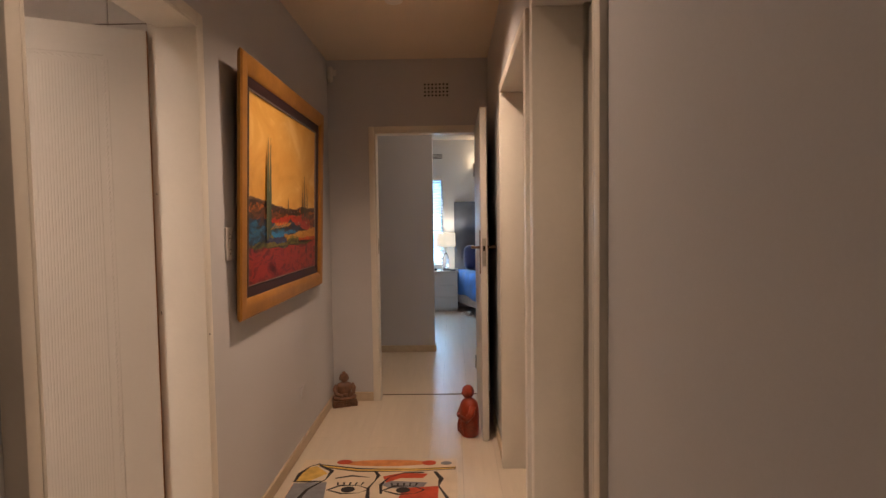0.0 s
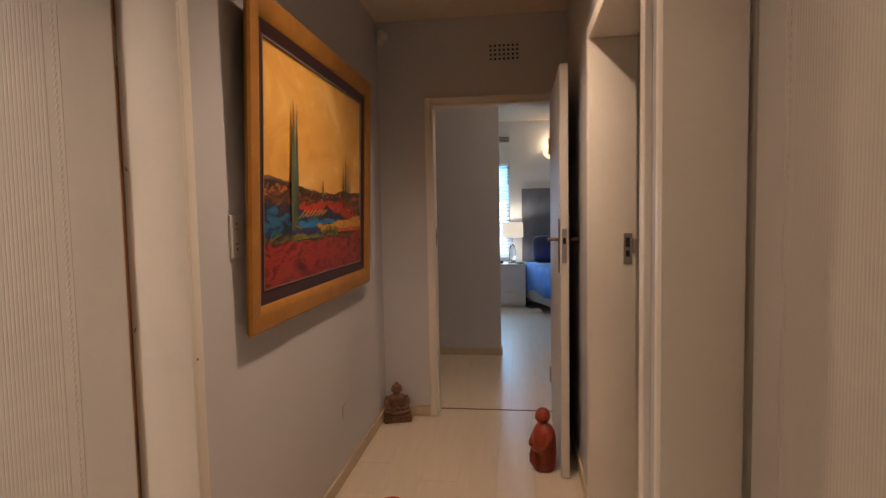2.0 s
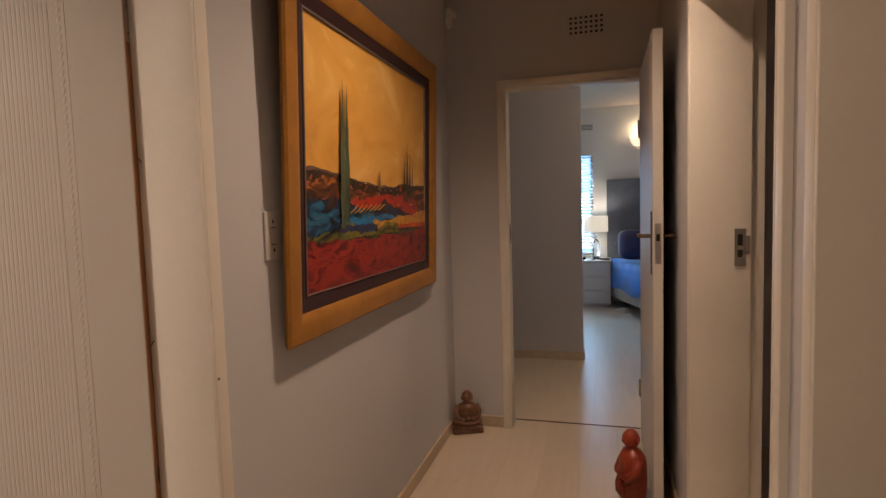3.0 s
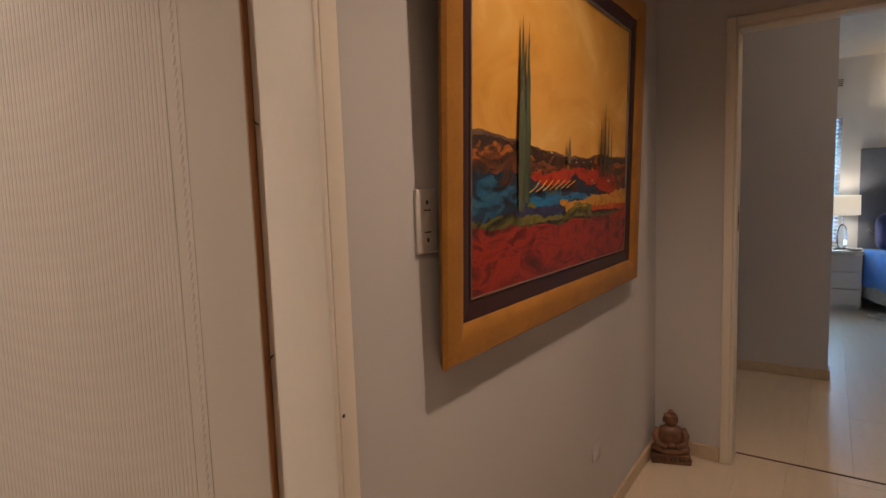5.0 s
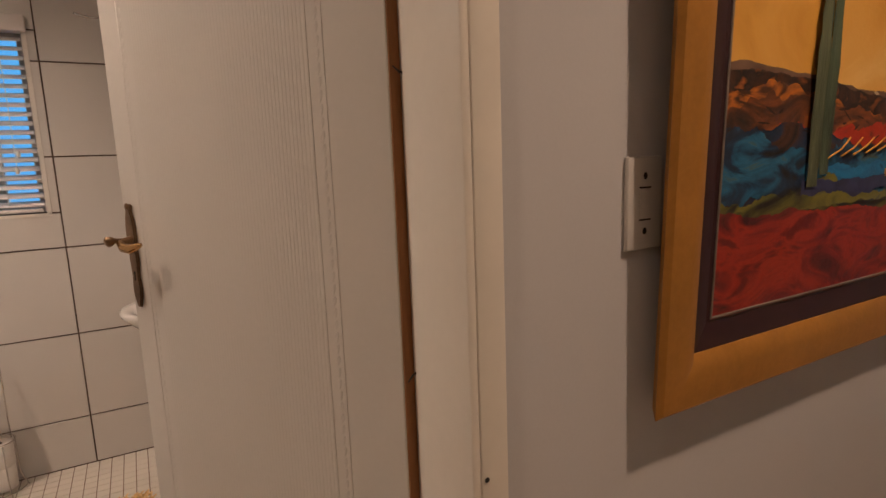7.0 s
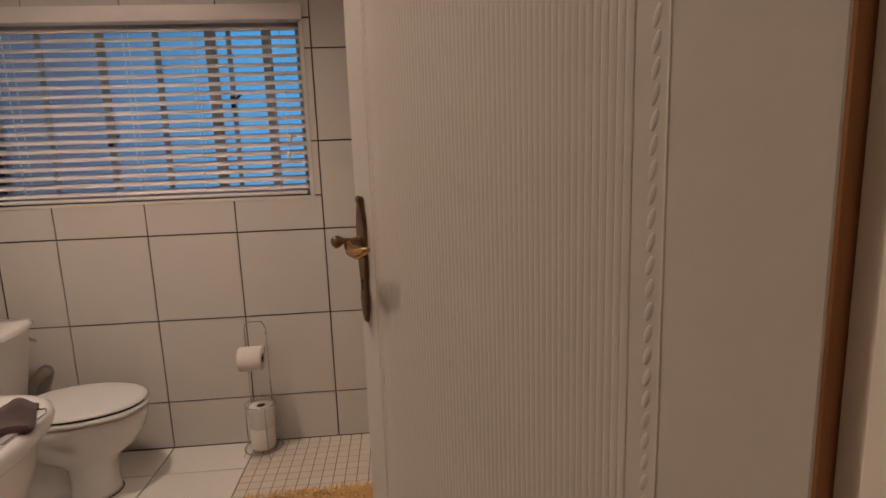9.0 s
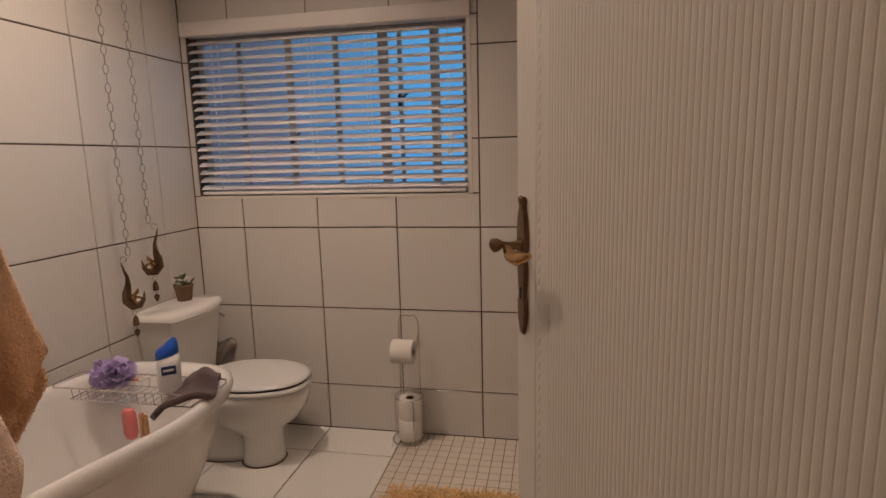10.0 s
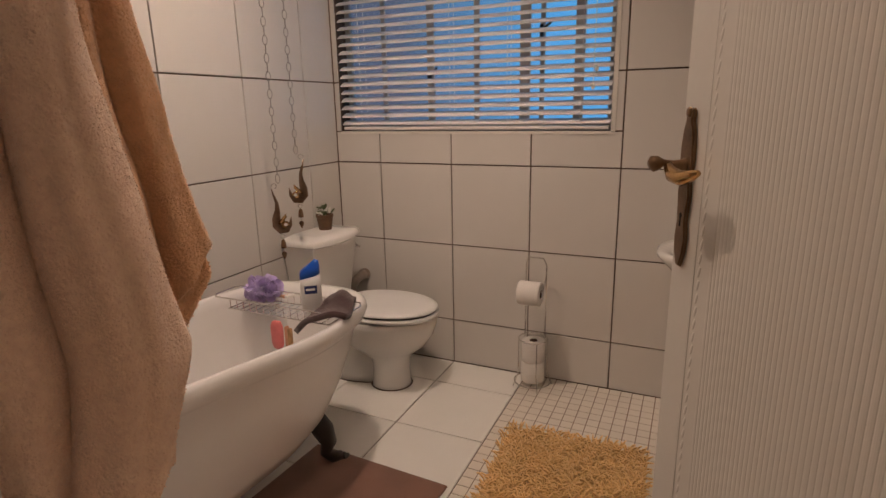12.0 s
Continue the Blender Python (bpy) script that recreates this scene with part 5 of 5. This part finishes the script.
part("stitched_edge", tube([(-0.374, -0.284, 0.007), (0.374, -0.284, 0.007), (0.374, 0.284, 0.007), (-0.374, 0.284, 0.007)], 0.007, 6, True), M_MAT, mat_ob)

M_SHAG = material("ochre_shag", (0.86, 0.57, 0.25), 0.9, vary=0.18, scale=12, grain=120, bump=0.2, sheen=0.3)
shag = thing("shag_rug", (-2.46, 1.375, 0), "ochre shaggy rug with long strands on the mosaic floor", "rug", 2)
part("backing", box(-0.33, 0.33, -0.265, 0.265, 0, 0.010), M_SHAG, shag, "ochre backing")
rng = random.Random(21)
verts, faces = [], []
for k in range(3600):
    x, y = rng.uniform(-0.325, 0.325), rng.uniform(-0.260, 0.260)
    a, ln, lean = rng.uniform(0, 6.283), rng.uniform(0.034, 0.058), rng.uniform(0.5, 1.25)
    dx, dy, w = math.cos(a), math.sin(a), rng.uniform(0.0030, 0.0042)
    curl = rng.uniform(-0.012, 0.012)
    i = len(verts)
    for q, r in ((0.0, 0.9), (0.4, 1.0), (0.75, 1.0), (1.0, 0.55)):
        o = ln * math.sin(lean) * q ** 1.4
        h = 0.008 + ln * math.cos(lean) * (1 - (1 - q) ** 2) + 0.004 * q
        cx, cy = x + dx * o - dy * curl * q * q, y + dy * o + dx * curl * q * q
        for c in range(4):
            e = math.pi * (c / 2 + 0.25)
            side, up = w * r * math.cos(e), w * r * math.sin(e)
            verts.append((cx - dy * side - dx * up * 0.6, cy + dx * side - dy * up * 0.6, h + up * 0.8))
    for ring in range(3):
        for c in range(4):
            d, j = (c + 1) % 4, i + 4 * ring
            faces.append((j + c, j + d, j + 4 + d, j + 4 + c))
    faces.append((i + 12, i + 13, i + 14, i + 15))
me = bpy.data.meshes.new("strands")
me.from_pydata(verts, [], faces)
me.materials.append(M_SHAG)
me.shade_smooth()
ob = new("shag", me)
ob.parent = shag
tagged(ob, "long ochre shag strands", kind="stuff")

# ---- towels by the door ----


def drape(parent, name, right, left, top, hem, amp, folds, off, mat, label=""):
    """Hanging cloth. right, left: the side edges by height; hem: the lower edge by s from 0 to 1; folds: where the valleys between the folds run."""
    n, m = 110, 70
    rows = []
    for j in range(m + 1):
        t = j / m
        row = []
        for i in range(n + 1):
            s = i / n
            z = top - (top - hem(s)) * t
            x = left(z) + (right(z) - left(z)) * s
            y = off
            k = max(i for i, v in enumerate(folds[:-1]) if s >= v)
            q = (s - folds[k]) / (folds[k + 1] - folds[k])
            y -= amp * (0.75 + 0.25 * math.cos(2.3 * k)) * max(0.0, math.sin(math.pi * q)) ** 0.5 * (0.55 + 0.45 * t)
            y -= 0.004 * math.sin(40 * s + 5 * t) * t + 0.003 * noise.noise((x * 25, z * 9, off * 40))
            x += 0.0025 * math.sin(23 * t + 3 * s)
            row.append((x, y, z))
        rows.append(row)
    ob = part(name, loft(rows, closed=False), mat, parent, label, True)
    s = ob.modifiers.new("thickness", "SOLIDIFY")
    s.thickness, s.offset = 0.006, 0
    loops(parent, rows, mat, int(42000 * (top - hem(0.5))))
    return ob


def loops(parent, rows, mat, count):
    """The raised loops of terry over a cloth given as rows of points."""
    pick = random.Random(count)
    vs, fs = [], []
    for _ in range(count):
        j, i = pick.randrange(len(rows) - 1), pick.randrange(len(rows[0]) - 1)
        p, pu, pv = Vector(rows[j][i]), Vector(rows[j][i + 1]), Vector(rows[j + 1][i])
        du, dv = pu - p, pv - p
        n_ = du.cross(dv).normalized()
        if n_.y > 0:
            n_ = -n_
        a = p + du * pick.random() + dv * pick.random() + n_ * 0.0028
        t_ = (du.normalized() * pick.gauss(0, 1) + Vector((0, 0, pick.gauss(-0.4, 1)))).normalized()
        w_ = t_.cross(n_).normalized() * pick.uniform(0.0006, 0.0011)
        mid, end = a + n_ * pick.uniform(0.0010, 0.0018) + t_ * 0.0010, a + n_ * pick.uniform(0.0004, 0.0014) + t_ * pick.uniform(0.002, 0.0035)
        k = len(vs)
        vs.extend([a - w_, a + w_, mid + w_, mid - w_, end + w_ * 0.7, end - w_ * 0.7])
        fs.extend([(k, k + 1, k + 2, k + 3), (k + 3, k + 2, k + 4, k + 5)])
    me_ = bpy.data.meshes.new("terry_surface")
    me_.from_pydata(vs, [], fs)
    me_.materials.append(mat)
    me_.shade_smooth()
    o_ = new("terry_surface", me_)
    o_.parent = parent
    tagged(o_, "raised terry pile", kind="stuff")


def line(*pairs):
    """A piecewise straight function through (z, x) pairs, highest first."""
    zs, xs_ = [p[0] for p in pairs][::-1], [p[1] for p in pairs][::-1]
    return lambda z: float(np.interp(z, zs, xs_))


def terry(name, colour):
    m = material(name, colour, 0.95, vary=0.14, scale=75, grain=240, bump=0.9, depth=0.005, sheen=0.25)
    return m


M_BEIGE = terry("beige_terry", (0.96, 0.67, 0.51))
M_APRICOT = terry("apricot_terry", (0.94, 0.56, 0.33))
beige = thing("towel", (-1.2195, 1.0897, 0), "pale beige terry towel hanging in deep folds from a hook", "towel", 147, "hanging towels")
drape(beige, "cloth", line((1.93, -0.045), (1.395, 0.010), (1.256, 0.028), (1.133, 0.052), (1.02, 0.070), (0.90, 0.055), (0.78, 0.03)), line((1.93, -0.13), (0.8, -0.20)), 1.93,
      lambda s: 0.815 + 0.012 * math.sin(9 * s) + 0.20 * max(0, (s - 0.80) / 0.20) ** 1.2, 0.105, [0, 0.12, 0.50, 1.0], 0.0, M_BEIGE, "beige front fold")
drape(beige, "under_fold", line((1.93, -0.045), (1.3, 0.0), (1.03, 0.055), (0.975, 0.060), (0.82, 0.030), (0.7, 0.02)), line((1.93, -0.12), (0.8, -0.18)), 1.925,
      lambda s: 0.80 + 0.01 * math.sin(7 * s) + 0.03 * s, 0.02, [0, 0.35, 0.7, 1.0], 0.035, M_BEIGE, "beige inner fold")
apricot = thing("towel", (-1.2849, 0.9890, 0), "apricot terry towel hanging behind a beige one", "towel", 147, "hanging towels")
drape(apricot, "cloth", line((1.93, 0.000), (1.53, 0.058), (1.42, 0.074), (1.27, 0.094), (1.187, 0.113), (1.065, 0.136), (0.98, 0.115)), line((1.93, -0.12), (0.9, -0.15)), 1.93,
      lambda s: 1.00 + 0.012 * math.sin(8 * s) + 0.10 * max(0, (s - 0.72) / 0.28) ** 0.8, 0.055, [0, 0.28, 0.46, 0.62, 0.76, 1.0], 0.0, M_APRICOT, "apricot front fold")
drape(apricot, "under_fold", line((1.93, 0.0), (1.2, 0.10), (1.06, 0.134), (0.98, 0.080), (0.90, 0.02)), line((1.93, -0.1), (0.9, -0.14)), 1.925,
      lambda s: 0.93 + 0.01 * math.sin(6 * s) + 0.06 * s, 0.015, [0, 0.5, 1.0], 0.030, M_APRICOT, "apricot inner fold")
hook = thing("towel_hook", (-1.02, 0.98, 1.95), "chrome double towel hook on the bathroom wall", "hook")
part("plate", box(-0.006, 0, -0.05, 0.05, -0.03, 0.03, 0.002, 2), M_CHROME, hook, smooth=40)
for y, e in ((-0.04, (-0.235, -0.03)), (0.04, (-0.145, 0.065))):
    part("prong", tube([(0, y, 0), (-0.08, y, -0.01), (e[0], e[1], -0.012), (e[0] - 0.02, e[1], 0.03)], 0.006, 8), M_CHROME, hook, "chrome prong", True)

# ---- bedroom things ----
M_NWOOD = material("white_melamine", (0.66, 0.62, 0.58), 0.45, vary=0.05, scale=4, grain=50, bump=0.03)
night = thing("bedside_table", (-0.19, 8.664, 0), "white three-drawer bedside table by the bed", "cabinet")
part("body", box(-0.30, 0.30, -0.18, 0.22, 0.03, 0.585, 0.003, 1), M_NWOOD, night, "white body")
part("top", box(-0.31, 0.31, -0.205, 0.225, 0.586, 0.615, 0.004, 1), M_NWOOD, night, "white top")
for k in range(3):
    part("drawer", box(-0.292, 0.292, -0.202, -0.181, 0.045 + k * 0.18, 0.215 + k * 0.18, 0.003, 1), M_NWOOD, night, "white drawer front")
part("plinth", box(-0.285, 0.285, -0.16, 0.21, 0, 0.03), M_NWOOD, night)
M_SHADE = bpy.data.materials.new("lit_white_shade")
M_SHADE.use_nodes = True
sb = M_SHADE.node_tree.nodes["Principled BSDF"]
sb.inputs["Base Color"].default_value = (0.85, 0.82, 0.76, 1)
sb.inputs["Roughness"].default_value = 0.9
sb.inputs["Emission Color"].default_value = (1.0, 0.86, 0.66, 1)
sb.inputs["Emission Strength"].default_value = 0.55
M_CRYSTAL = clear("clear_glass_base", (0.85, 0.93, 1.0), 0.05)
lampo = thing("table_lamp", (-0.07, 8.644, 0.615), "lit table lamp with a white drum shade and glass base", "lamp")
n = 32
part("shade", loft([[(r * math.cos(2 * math.pi * i / n), r * math.sin(2 * math.pi * i / n), z) for i in range(n)] for r, z in ((0.155, 0.37), (0.150, 0.575), (0.146, 0.575), (0.151, 0.37), (0.155, 0.37))], caps=False), M_SHADE, lampo, "glowing white drum shade", True)
part("base", lathe([(0.075, 0), (0.075, 0.012), (0.03, 0.02), (0.045, 0.06), (0.05, 0.16), (0.035, 0.24), (0.012, 0.27)], 24), M_CRYSTAL, lampo, "clear glass base", True)
part("stem", tube([(0, 0, 0.26), (0, 0, 0.44)], 0.006, 8), M_CHROME, lampo)
dish = thing("dish", (0.04, 8.534, 0.615), "small dark dish on the bedside table", "dish")
part("bowl", lathe([(0.03, 0), (0.06, 0.006), (0.065, 0.014), (0.05, 0.012)], 20), M_BLACK, dish, smooth=True)
clock = thing("figurine", (-0.225, 8.564, 0.615), "small dark object beside the lamp", "ornament")
part("body", sphere((0, 0, 0.02), 0.02, 1.2, 1, 1), M_BLACK, clock, smooth=True)

M_BLANKET = material("blue_quilt", (0.015, 0.20, 0.72), 0.75, vary=0.45, scale=5, grain=60, bump=0.4, sheen=0.3)
M_DAMASK = material("pale_mattress_ticking", (0.56, 0.50, 0.44), 0.85, vary=0.3, scale=18, grain=120, bump=0.2)
bed = thing("bed", (0.07, 8.724, 0), "double bed with a quilted blue cover and pale base", "bed", 0)
SL = 0.36
shear = Matrix(((1, -SL, 0, 0), (0, 1, 0, 0), (0, 0, 1, 0), (0, 0, 0, 1)))
part("base", moved(box(0.0, 1.45, -1.95, 0.15, 0.12, 0.33, 0.012, 2), shear), M_DAMASK, bed, "pale ticking base", 40)
part("mattress", moved(box(0.01, 1.44, -1.94, 0.15, 0.33, 0.56, 0.03, 3), shear), M_DAMASK, bed, "pale mattress", 40)
nx, ny = 30, 44
rows = []
for i in range(nx + 1):
    row = []
    for j in range(ny + 1):
        u, v = i / nx, j / ny
        x, y = -0.02 + 1.5 * u, -1.98 + 2.05 * v
        over = max(0, 0.04 - u) / 0.04
        z = 0.605 + 0.014 * abs(math.sin(14 * (x + y)) * math.sin(14 * (x - y)))
        if i == 0:
            x, z = -0.035, 0.30 - 0.05 * math.sin(3 * v) + 0.02 * math.sin(20 * v)
        elif i == 1:
            x, z = -0.025, 0.50
        elif i == 2:
            x = 0.0
        row.append((x, y, z))
    rows.append(row)
q = part("quilt", moved(loft(rows, closed=False), shear), M_BLANKET, bed, "quilted blue cover", True)
sol = q.modifiers.new("thickness", "SOLIDIFY")
sol.thickness = 0.012
for x, y in ((0.06, 0.08), (1.35, 0.08), (0.06, -1.85), (1.35, -1.85)):
    part("leg", moved(lathe([(0.02, 0), (0.028, 0.02), (0.032, 0.12)], 12), shear @ Matrix.Translation((x, y, 0))), M_BLACK, bed)
M_HEAD = material("grey_blue_upholstery", (0.13, 0.14, 0.17), 0.85, vary=0.25, scale=6, grain=200, bump=0.3, sheen=0.3)
hb = thing("headboard", (0.07, 8.884, 0), "tall grey upholstered headboard against the bedroom wall", "headboard")
part("panel", box(0, 1.6, -0.02, 0.03, 0.2, 1.68, 0.012, 3), M_HEAD, hb, "grey upholstered panel", 40)
for x in (0.10, 0.5, 0.9, 1.3):
    for z in (1.56, 0.8):
        part("button", sphere((x, -0.022, z), 0.018, 1, 0.5, 1, 10, 8), M_HEAD, hb, smooth=True)
M_NAVYC = material("navy_cushion", (0.018, 0.025, 0.10), 0.85, vary=0.3, scale=10, grain=200, bump=0.3, sheen=0.3)
M_LINEN = material("white_linen", (0.68, 0.65, 0.62), 0.9, vary=0.06, scale=8, grain=200, bump=0.2)


def cushion(at, w, h, mat, label, lean):
    ob = thing("cushion", at, label, "cushion", 0, "bed cushions")
    bm = loft([[(w * s * math.copysign(abs(math.cos(a)) ** 0.45, math.cos(a)), d, h * s * math.copysign(abs(math.sin(a)) ** 0.45, math.sin(a)) + h) for a in [2 * math.pi * i / 32 for i in range(32)]] for s, d in ((0.55, -0.07), (0.85, -0.05), (1.0, 0.0), (0.85, 0.05), (0.55, 0.07))])
    part("cover", moved(bm, Matrix.Rotation(radians(lean), 4, "X")), mat, ob, smooth=True)


cushion((0.42, 8.664, 0.61), 0.21, 0.20, M_NAVYC, "dark navy cushion leaning on the headboard", -14)
cushion((0.78, 8.564, 0.61), 0.22, 0.17, M_LINEN, "white cushion beside a navy one on the bed", -16)
shoe = thing("slipper", (0.24, 8.144, 0), "pale slipper lying on the floor by the bed", "shoe", 25)
part("sole", moved(box(-0.045, 0.045, -0.10, 0.10, 0, 0.02, 0.008, 2), Matrix.Identity(4)), M_LINEN, shoe, "pale sole", 40)
part("upper", moved(sphere((0, -0.045, 0.025), 0.045, 1, 1.2, 0.8), Matrix.Identity(4)), M_DAMASK, shoe, "pale upper", True)

sconce = thing("wall_sconce", (0.48, 8.914, 2.22), "lit white plaster wall sconce above the bed", "light")
M_SCONCE = glowing("lit_plaster", (1.0, 0.80, 0.55), 0.9)
n = 24
part("bowl", loft([[(r * math.cos(math.pi * i / n), -r * 0.95 * math.sin(math.pi * i / n), z) for i in range(n + 1)] for r, z in ((0.02, -0.11), (0.06, -0.095), (0.09, -0.055), (0.105, 0.0), (0.10, 0.012), (0.088, 0.0), (0.075, -0.045), (0.04, -0.08))], closed=False), M_SCONCE, sconce, "glowing white half bowl", True)

bw = structure("window_bedroom", box(-1.23, -0.10, 8.916, 9.032, 0.630, 0.642), M_FRAME, "bedroom window with a white slatted blind", "window")
for x0, x1, z0, z1 in ((-1.23, -1.19, 0.642, 2.06), (-0.14, -0.10, 0.642, 2.06), (-1.19, -0.14, 0.642, 0.68), (-1.19, -0.14, 2.02, 2.06), (-0.68, -0.64, 0.68, 2.02)):
    part("window_frame", box(x0, x1, 8.964, 9.004, z0, z1, 0.003, 1), M_FRAME, bw)
for a, b in ((-1.19, -0.68), (-0.64, -0.14)):
    p = part("pane", box(a, b, 8.982, 8.986, 0.68, 2.02), M_PANE, bw)
    p.visible_shadow = False
blind2 = thing("venetian_blind", (-0.67, 8.932, 2.04), "white slatted blind before the bedroom window", "blind")
part("head_rail", box(-0.55, 0.565, -0.025, 0.022, -0.02, 0.02, 0.003, 1), M_SLAT, blind2, "white head rail")
me2 = None
for i in range(30):
    if me2 is None:
        me2 = mesh_of("slat", box(-0.55, 0.565, -0.022, 0.022, -0.0012, 0.0012), M_SLAT)
    o = new("slat", me2)
    o.parent = blind2
    o.matrix_basis = pose(0, 0, -0.05 - i * 0.045, 34, 0, 0)
bvent = thing("air_vent", (-0.19, 8.914, 2.4), "small slatted air vent high on the bedroom wall", "vent")
part("plate", box(-0.10, 0.10, -0.006, 0, -0.045, 0.045), M_WHITE, bvent)
for k in range(4):
    part("slot", box(-0.085, 0.085, -0.0085, -0.0055, -0.034 + k * 0.02, -0.026 + k * 0.02), M_DARK, bvent)

# ---- pieces of floors and walls ----


def plank_grid(parent, x0, x1, y0, y1, w, ln, mat, seed, z=0.0):
    """Planks that run along y, as objects that share a few meshes."""
    rng = random.Random(seed)
    shared = {}
    x = x0
    k = 0
    while x < x1 - 0.01:
        xe = min(x + w, x1)
        y = y0 - rng.uniform(0, ln)
        while y < y1:
            ya, yb = max(y, y0), min(y + ln, y1)
            if yb - ya > 0.02:
                key = (round(xe - x, 3), round(yb - ya, 3))
                if key not in shared:
                    bm = box(0.0004, key[0] - 0.0004, 0.0005, key[1] - 0.0005, -0.0055, 0.0)
                    shared[key] = mesh_of("plank", bm, mat)
                o = new("plank", shared[key])
                o.parent = parent
                o.location = (x, ya, z + 0.0002 * (k % 2))
                k += 1
            y += ln
        x = xe


plank_grid(floor, XL, 0.53, -2.6, 4.400, 0.193, 1.29, M_LAMINATE, 3)
plank_grid(floor, -1.02, 3.0, 4.404, 8.914, 0.193, 1.29, M_LAMINATE, 4)
part("door_sill", box(-1.02, XL, 1.233, 2.014, -0.006, -0.0005), M_SKIRT, floor)
plank_grid(floor, 0.53, 1.8, -0.18, YE, 0.193, 1.29, M_LAMINATE, 5)


def tiles(parent, axis, fixed, us, vs, mat, gap=0.0030, deep=0.008, hole=None):
    """Wall tiles between the joint lines us and vs on the plane axis = fixed."""
    shared = {}
    for u0, u1 in zip(us, us[1:]):
        for v0, v1 in zip(vs, vs[1:]):
            cells = [(u0, u1, v0, v1)]
            if hole:
                h0, h1, g0, g1 = hole
                if u0 < h1 and u1 > h0 and v0 < g1 and v1 > g0:
                    cells = [c for c in ((u0, u1, v0, min(v1, g0)), (u0, u1, max(v0, g1), v1), (u0, min(u1, h0), max(v0, g0), min(v1, g1)), (max(u0, h1), u1, max(v0, g0), min(v1, g1))) if c[1] - c[0] > 0.012 and c[3] - c[2] > 0.012]
            for a, b, c, d in cells:
                key = (round(b - a, 3), round(d - c, 3))
                if key not in shared:
                    g = gap
                    if axis == "x":
                        bm = box(-deep, 0, g, key[0] - g, g, key[1] - g)
                    elif axis == "y":
                        bm = box(g, key[0] - g, min(-deep, 0), max(-deep, 0), g, key[1] - g)
                    else:
                        bm = box(g, key[0] - g, g, key[1] - g, -deep, 0)
                    top = [e for e in bm.edges if all(abs(v.co["xyz".index(axis)]) < 1e-6 for v in e.verts)]
                    bmesh.ops.bevel(bm, geom=top, offset=0.0012, segments=1, affect="EDGES")
                    shared[key] = mesh_of("tile", bm, mat)
                o = new("tile", shared[key])
                o.parent = parent
                o.location = {"x": (fixed, a, c), "y": (a, fixed, c), "z": (a, c, fixed)}[axis]


cols = [BS] + [0.228 + 0.3947 * k for k in range(6)]
cols = [c for c in cols if c < BN - 0.02] + [BN]
rows_z = [0.0, 0.234, 0.635, 1.036, 1.437, 1.838, 2.239, TOP]
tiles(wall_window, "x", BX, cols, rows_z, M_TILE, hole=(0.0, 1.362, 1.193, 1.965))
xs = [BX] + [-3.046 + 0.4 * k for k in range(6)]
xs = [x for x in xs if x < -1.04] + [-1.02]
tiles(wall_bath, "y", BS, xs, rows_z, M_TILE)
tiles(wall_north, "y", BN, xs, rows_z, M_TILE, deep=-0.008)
part("window_trim", merge(box(BX - 0.006, BX + 0.004, 1.362, 1.380, 1.186, 1.965), box(BX - 0.006, BX + 0.004, 0.0, 1.380, 1.180, 1.193)), M_PLASTIC, wall_window, "white trim strip")
fx = [BX] + [-3.055 + 0.4 * k for k in range(6)]
fx = [x for x in fx if x < -1.04] + [-1.02]
tiles(floor_bath, "z", 0.0, fx, [BS, 0.223, 0.622, 1.018], M_FTILE, deep=0.006)

# mosaic: the part that shows as single pieces, the rest joined
P = 0.0505
piece_me = mesh_of("mosaic_piece", box(0.0021, P - 0.0021, 0.0021, P - 0.0021, -0.006, 0.0, 0.0), M_MOSAIC)
M_PALEGROUT = material("pale_brown_grout", (0.30, 0.21, 0.155), 0.9, vary=0.2, scale=9, grain=120, bump=0.2)
part("mosaic_bed", box(BX, -1.021, 1.019, BN - 0.001, -0.0058, -0.0022), M_PALEGROUT, floor_bath, "pale brown mosaic grout")
count = 0
rest = []
for i in range(44):
    for j in range(29):
        x, y = BX + i * P, 1.019 + j * P
        if x + P > -1.03 or y + P > BN:
            continue
        if x < -2.28 and y < 1.70:
            o = new("mosaic_piece", piece_me)
            o.parent = floor_bath
            o.location = (x, y, 0.0)
            count += 1
        else:
            rest.append((x, y))
verts, faces = [], []
for x, y in rest:
    i = len(verts)
    a, b = 0.0021, P - 0.0021
    verts += [(x + a, y + a, -0.006), (x + b, y + a, -0.006), (x + b, y + b, -0.006), (x + a, y + b, -0.006), (x + a, y + a, 0), (x + b, y + a, 0), (x + b, y + b, 0), (x + a, y + b, 0)]
    faces += [(i + 4, i + 5, i + 6, i + 7), (i, i + 1, i + 5, i + 4), (i + 1, i + 2, i + 6, i + 5), (i + 2, i + 3, i + 7, i + 6), (i + 3, i, i + 4, i + 7)]
me = bpy.data.meshes.new("mosaic_rest")
me.from_pydata(verts, [], faces)
me.materials.append(M_MOSAIC)
ob = new("mosaic_rest", me)
ob.parent = floor_bath
tagged(ob, "cream mosaic floor pieces", kind="stuff")
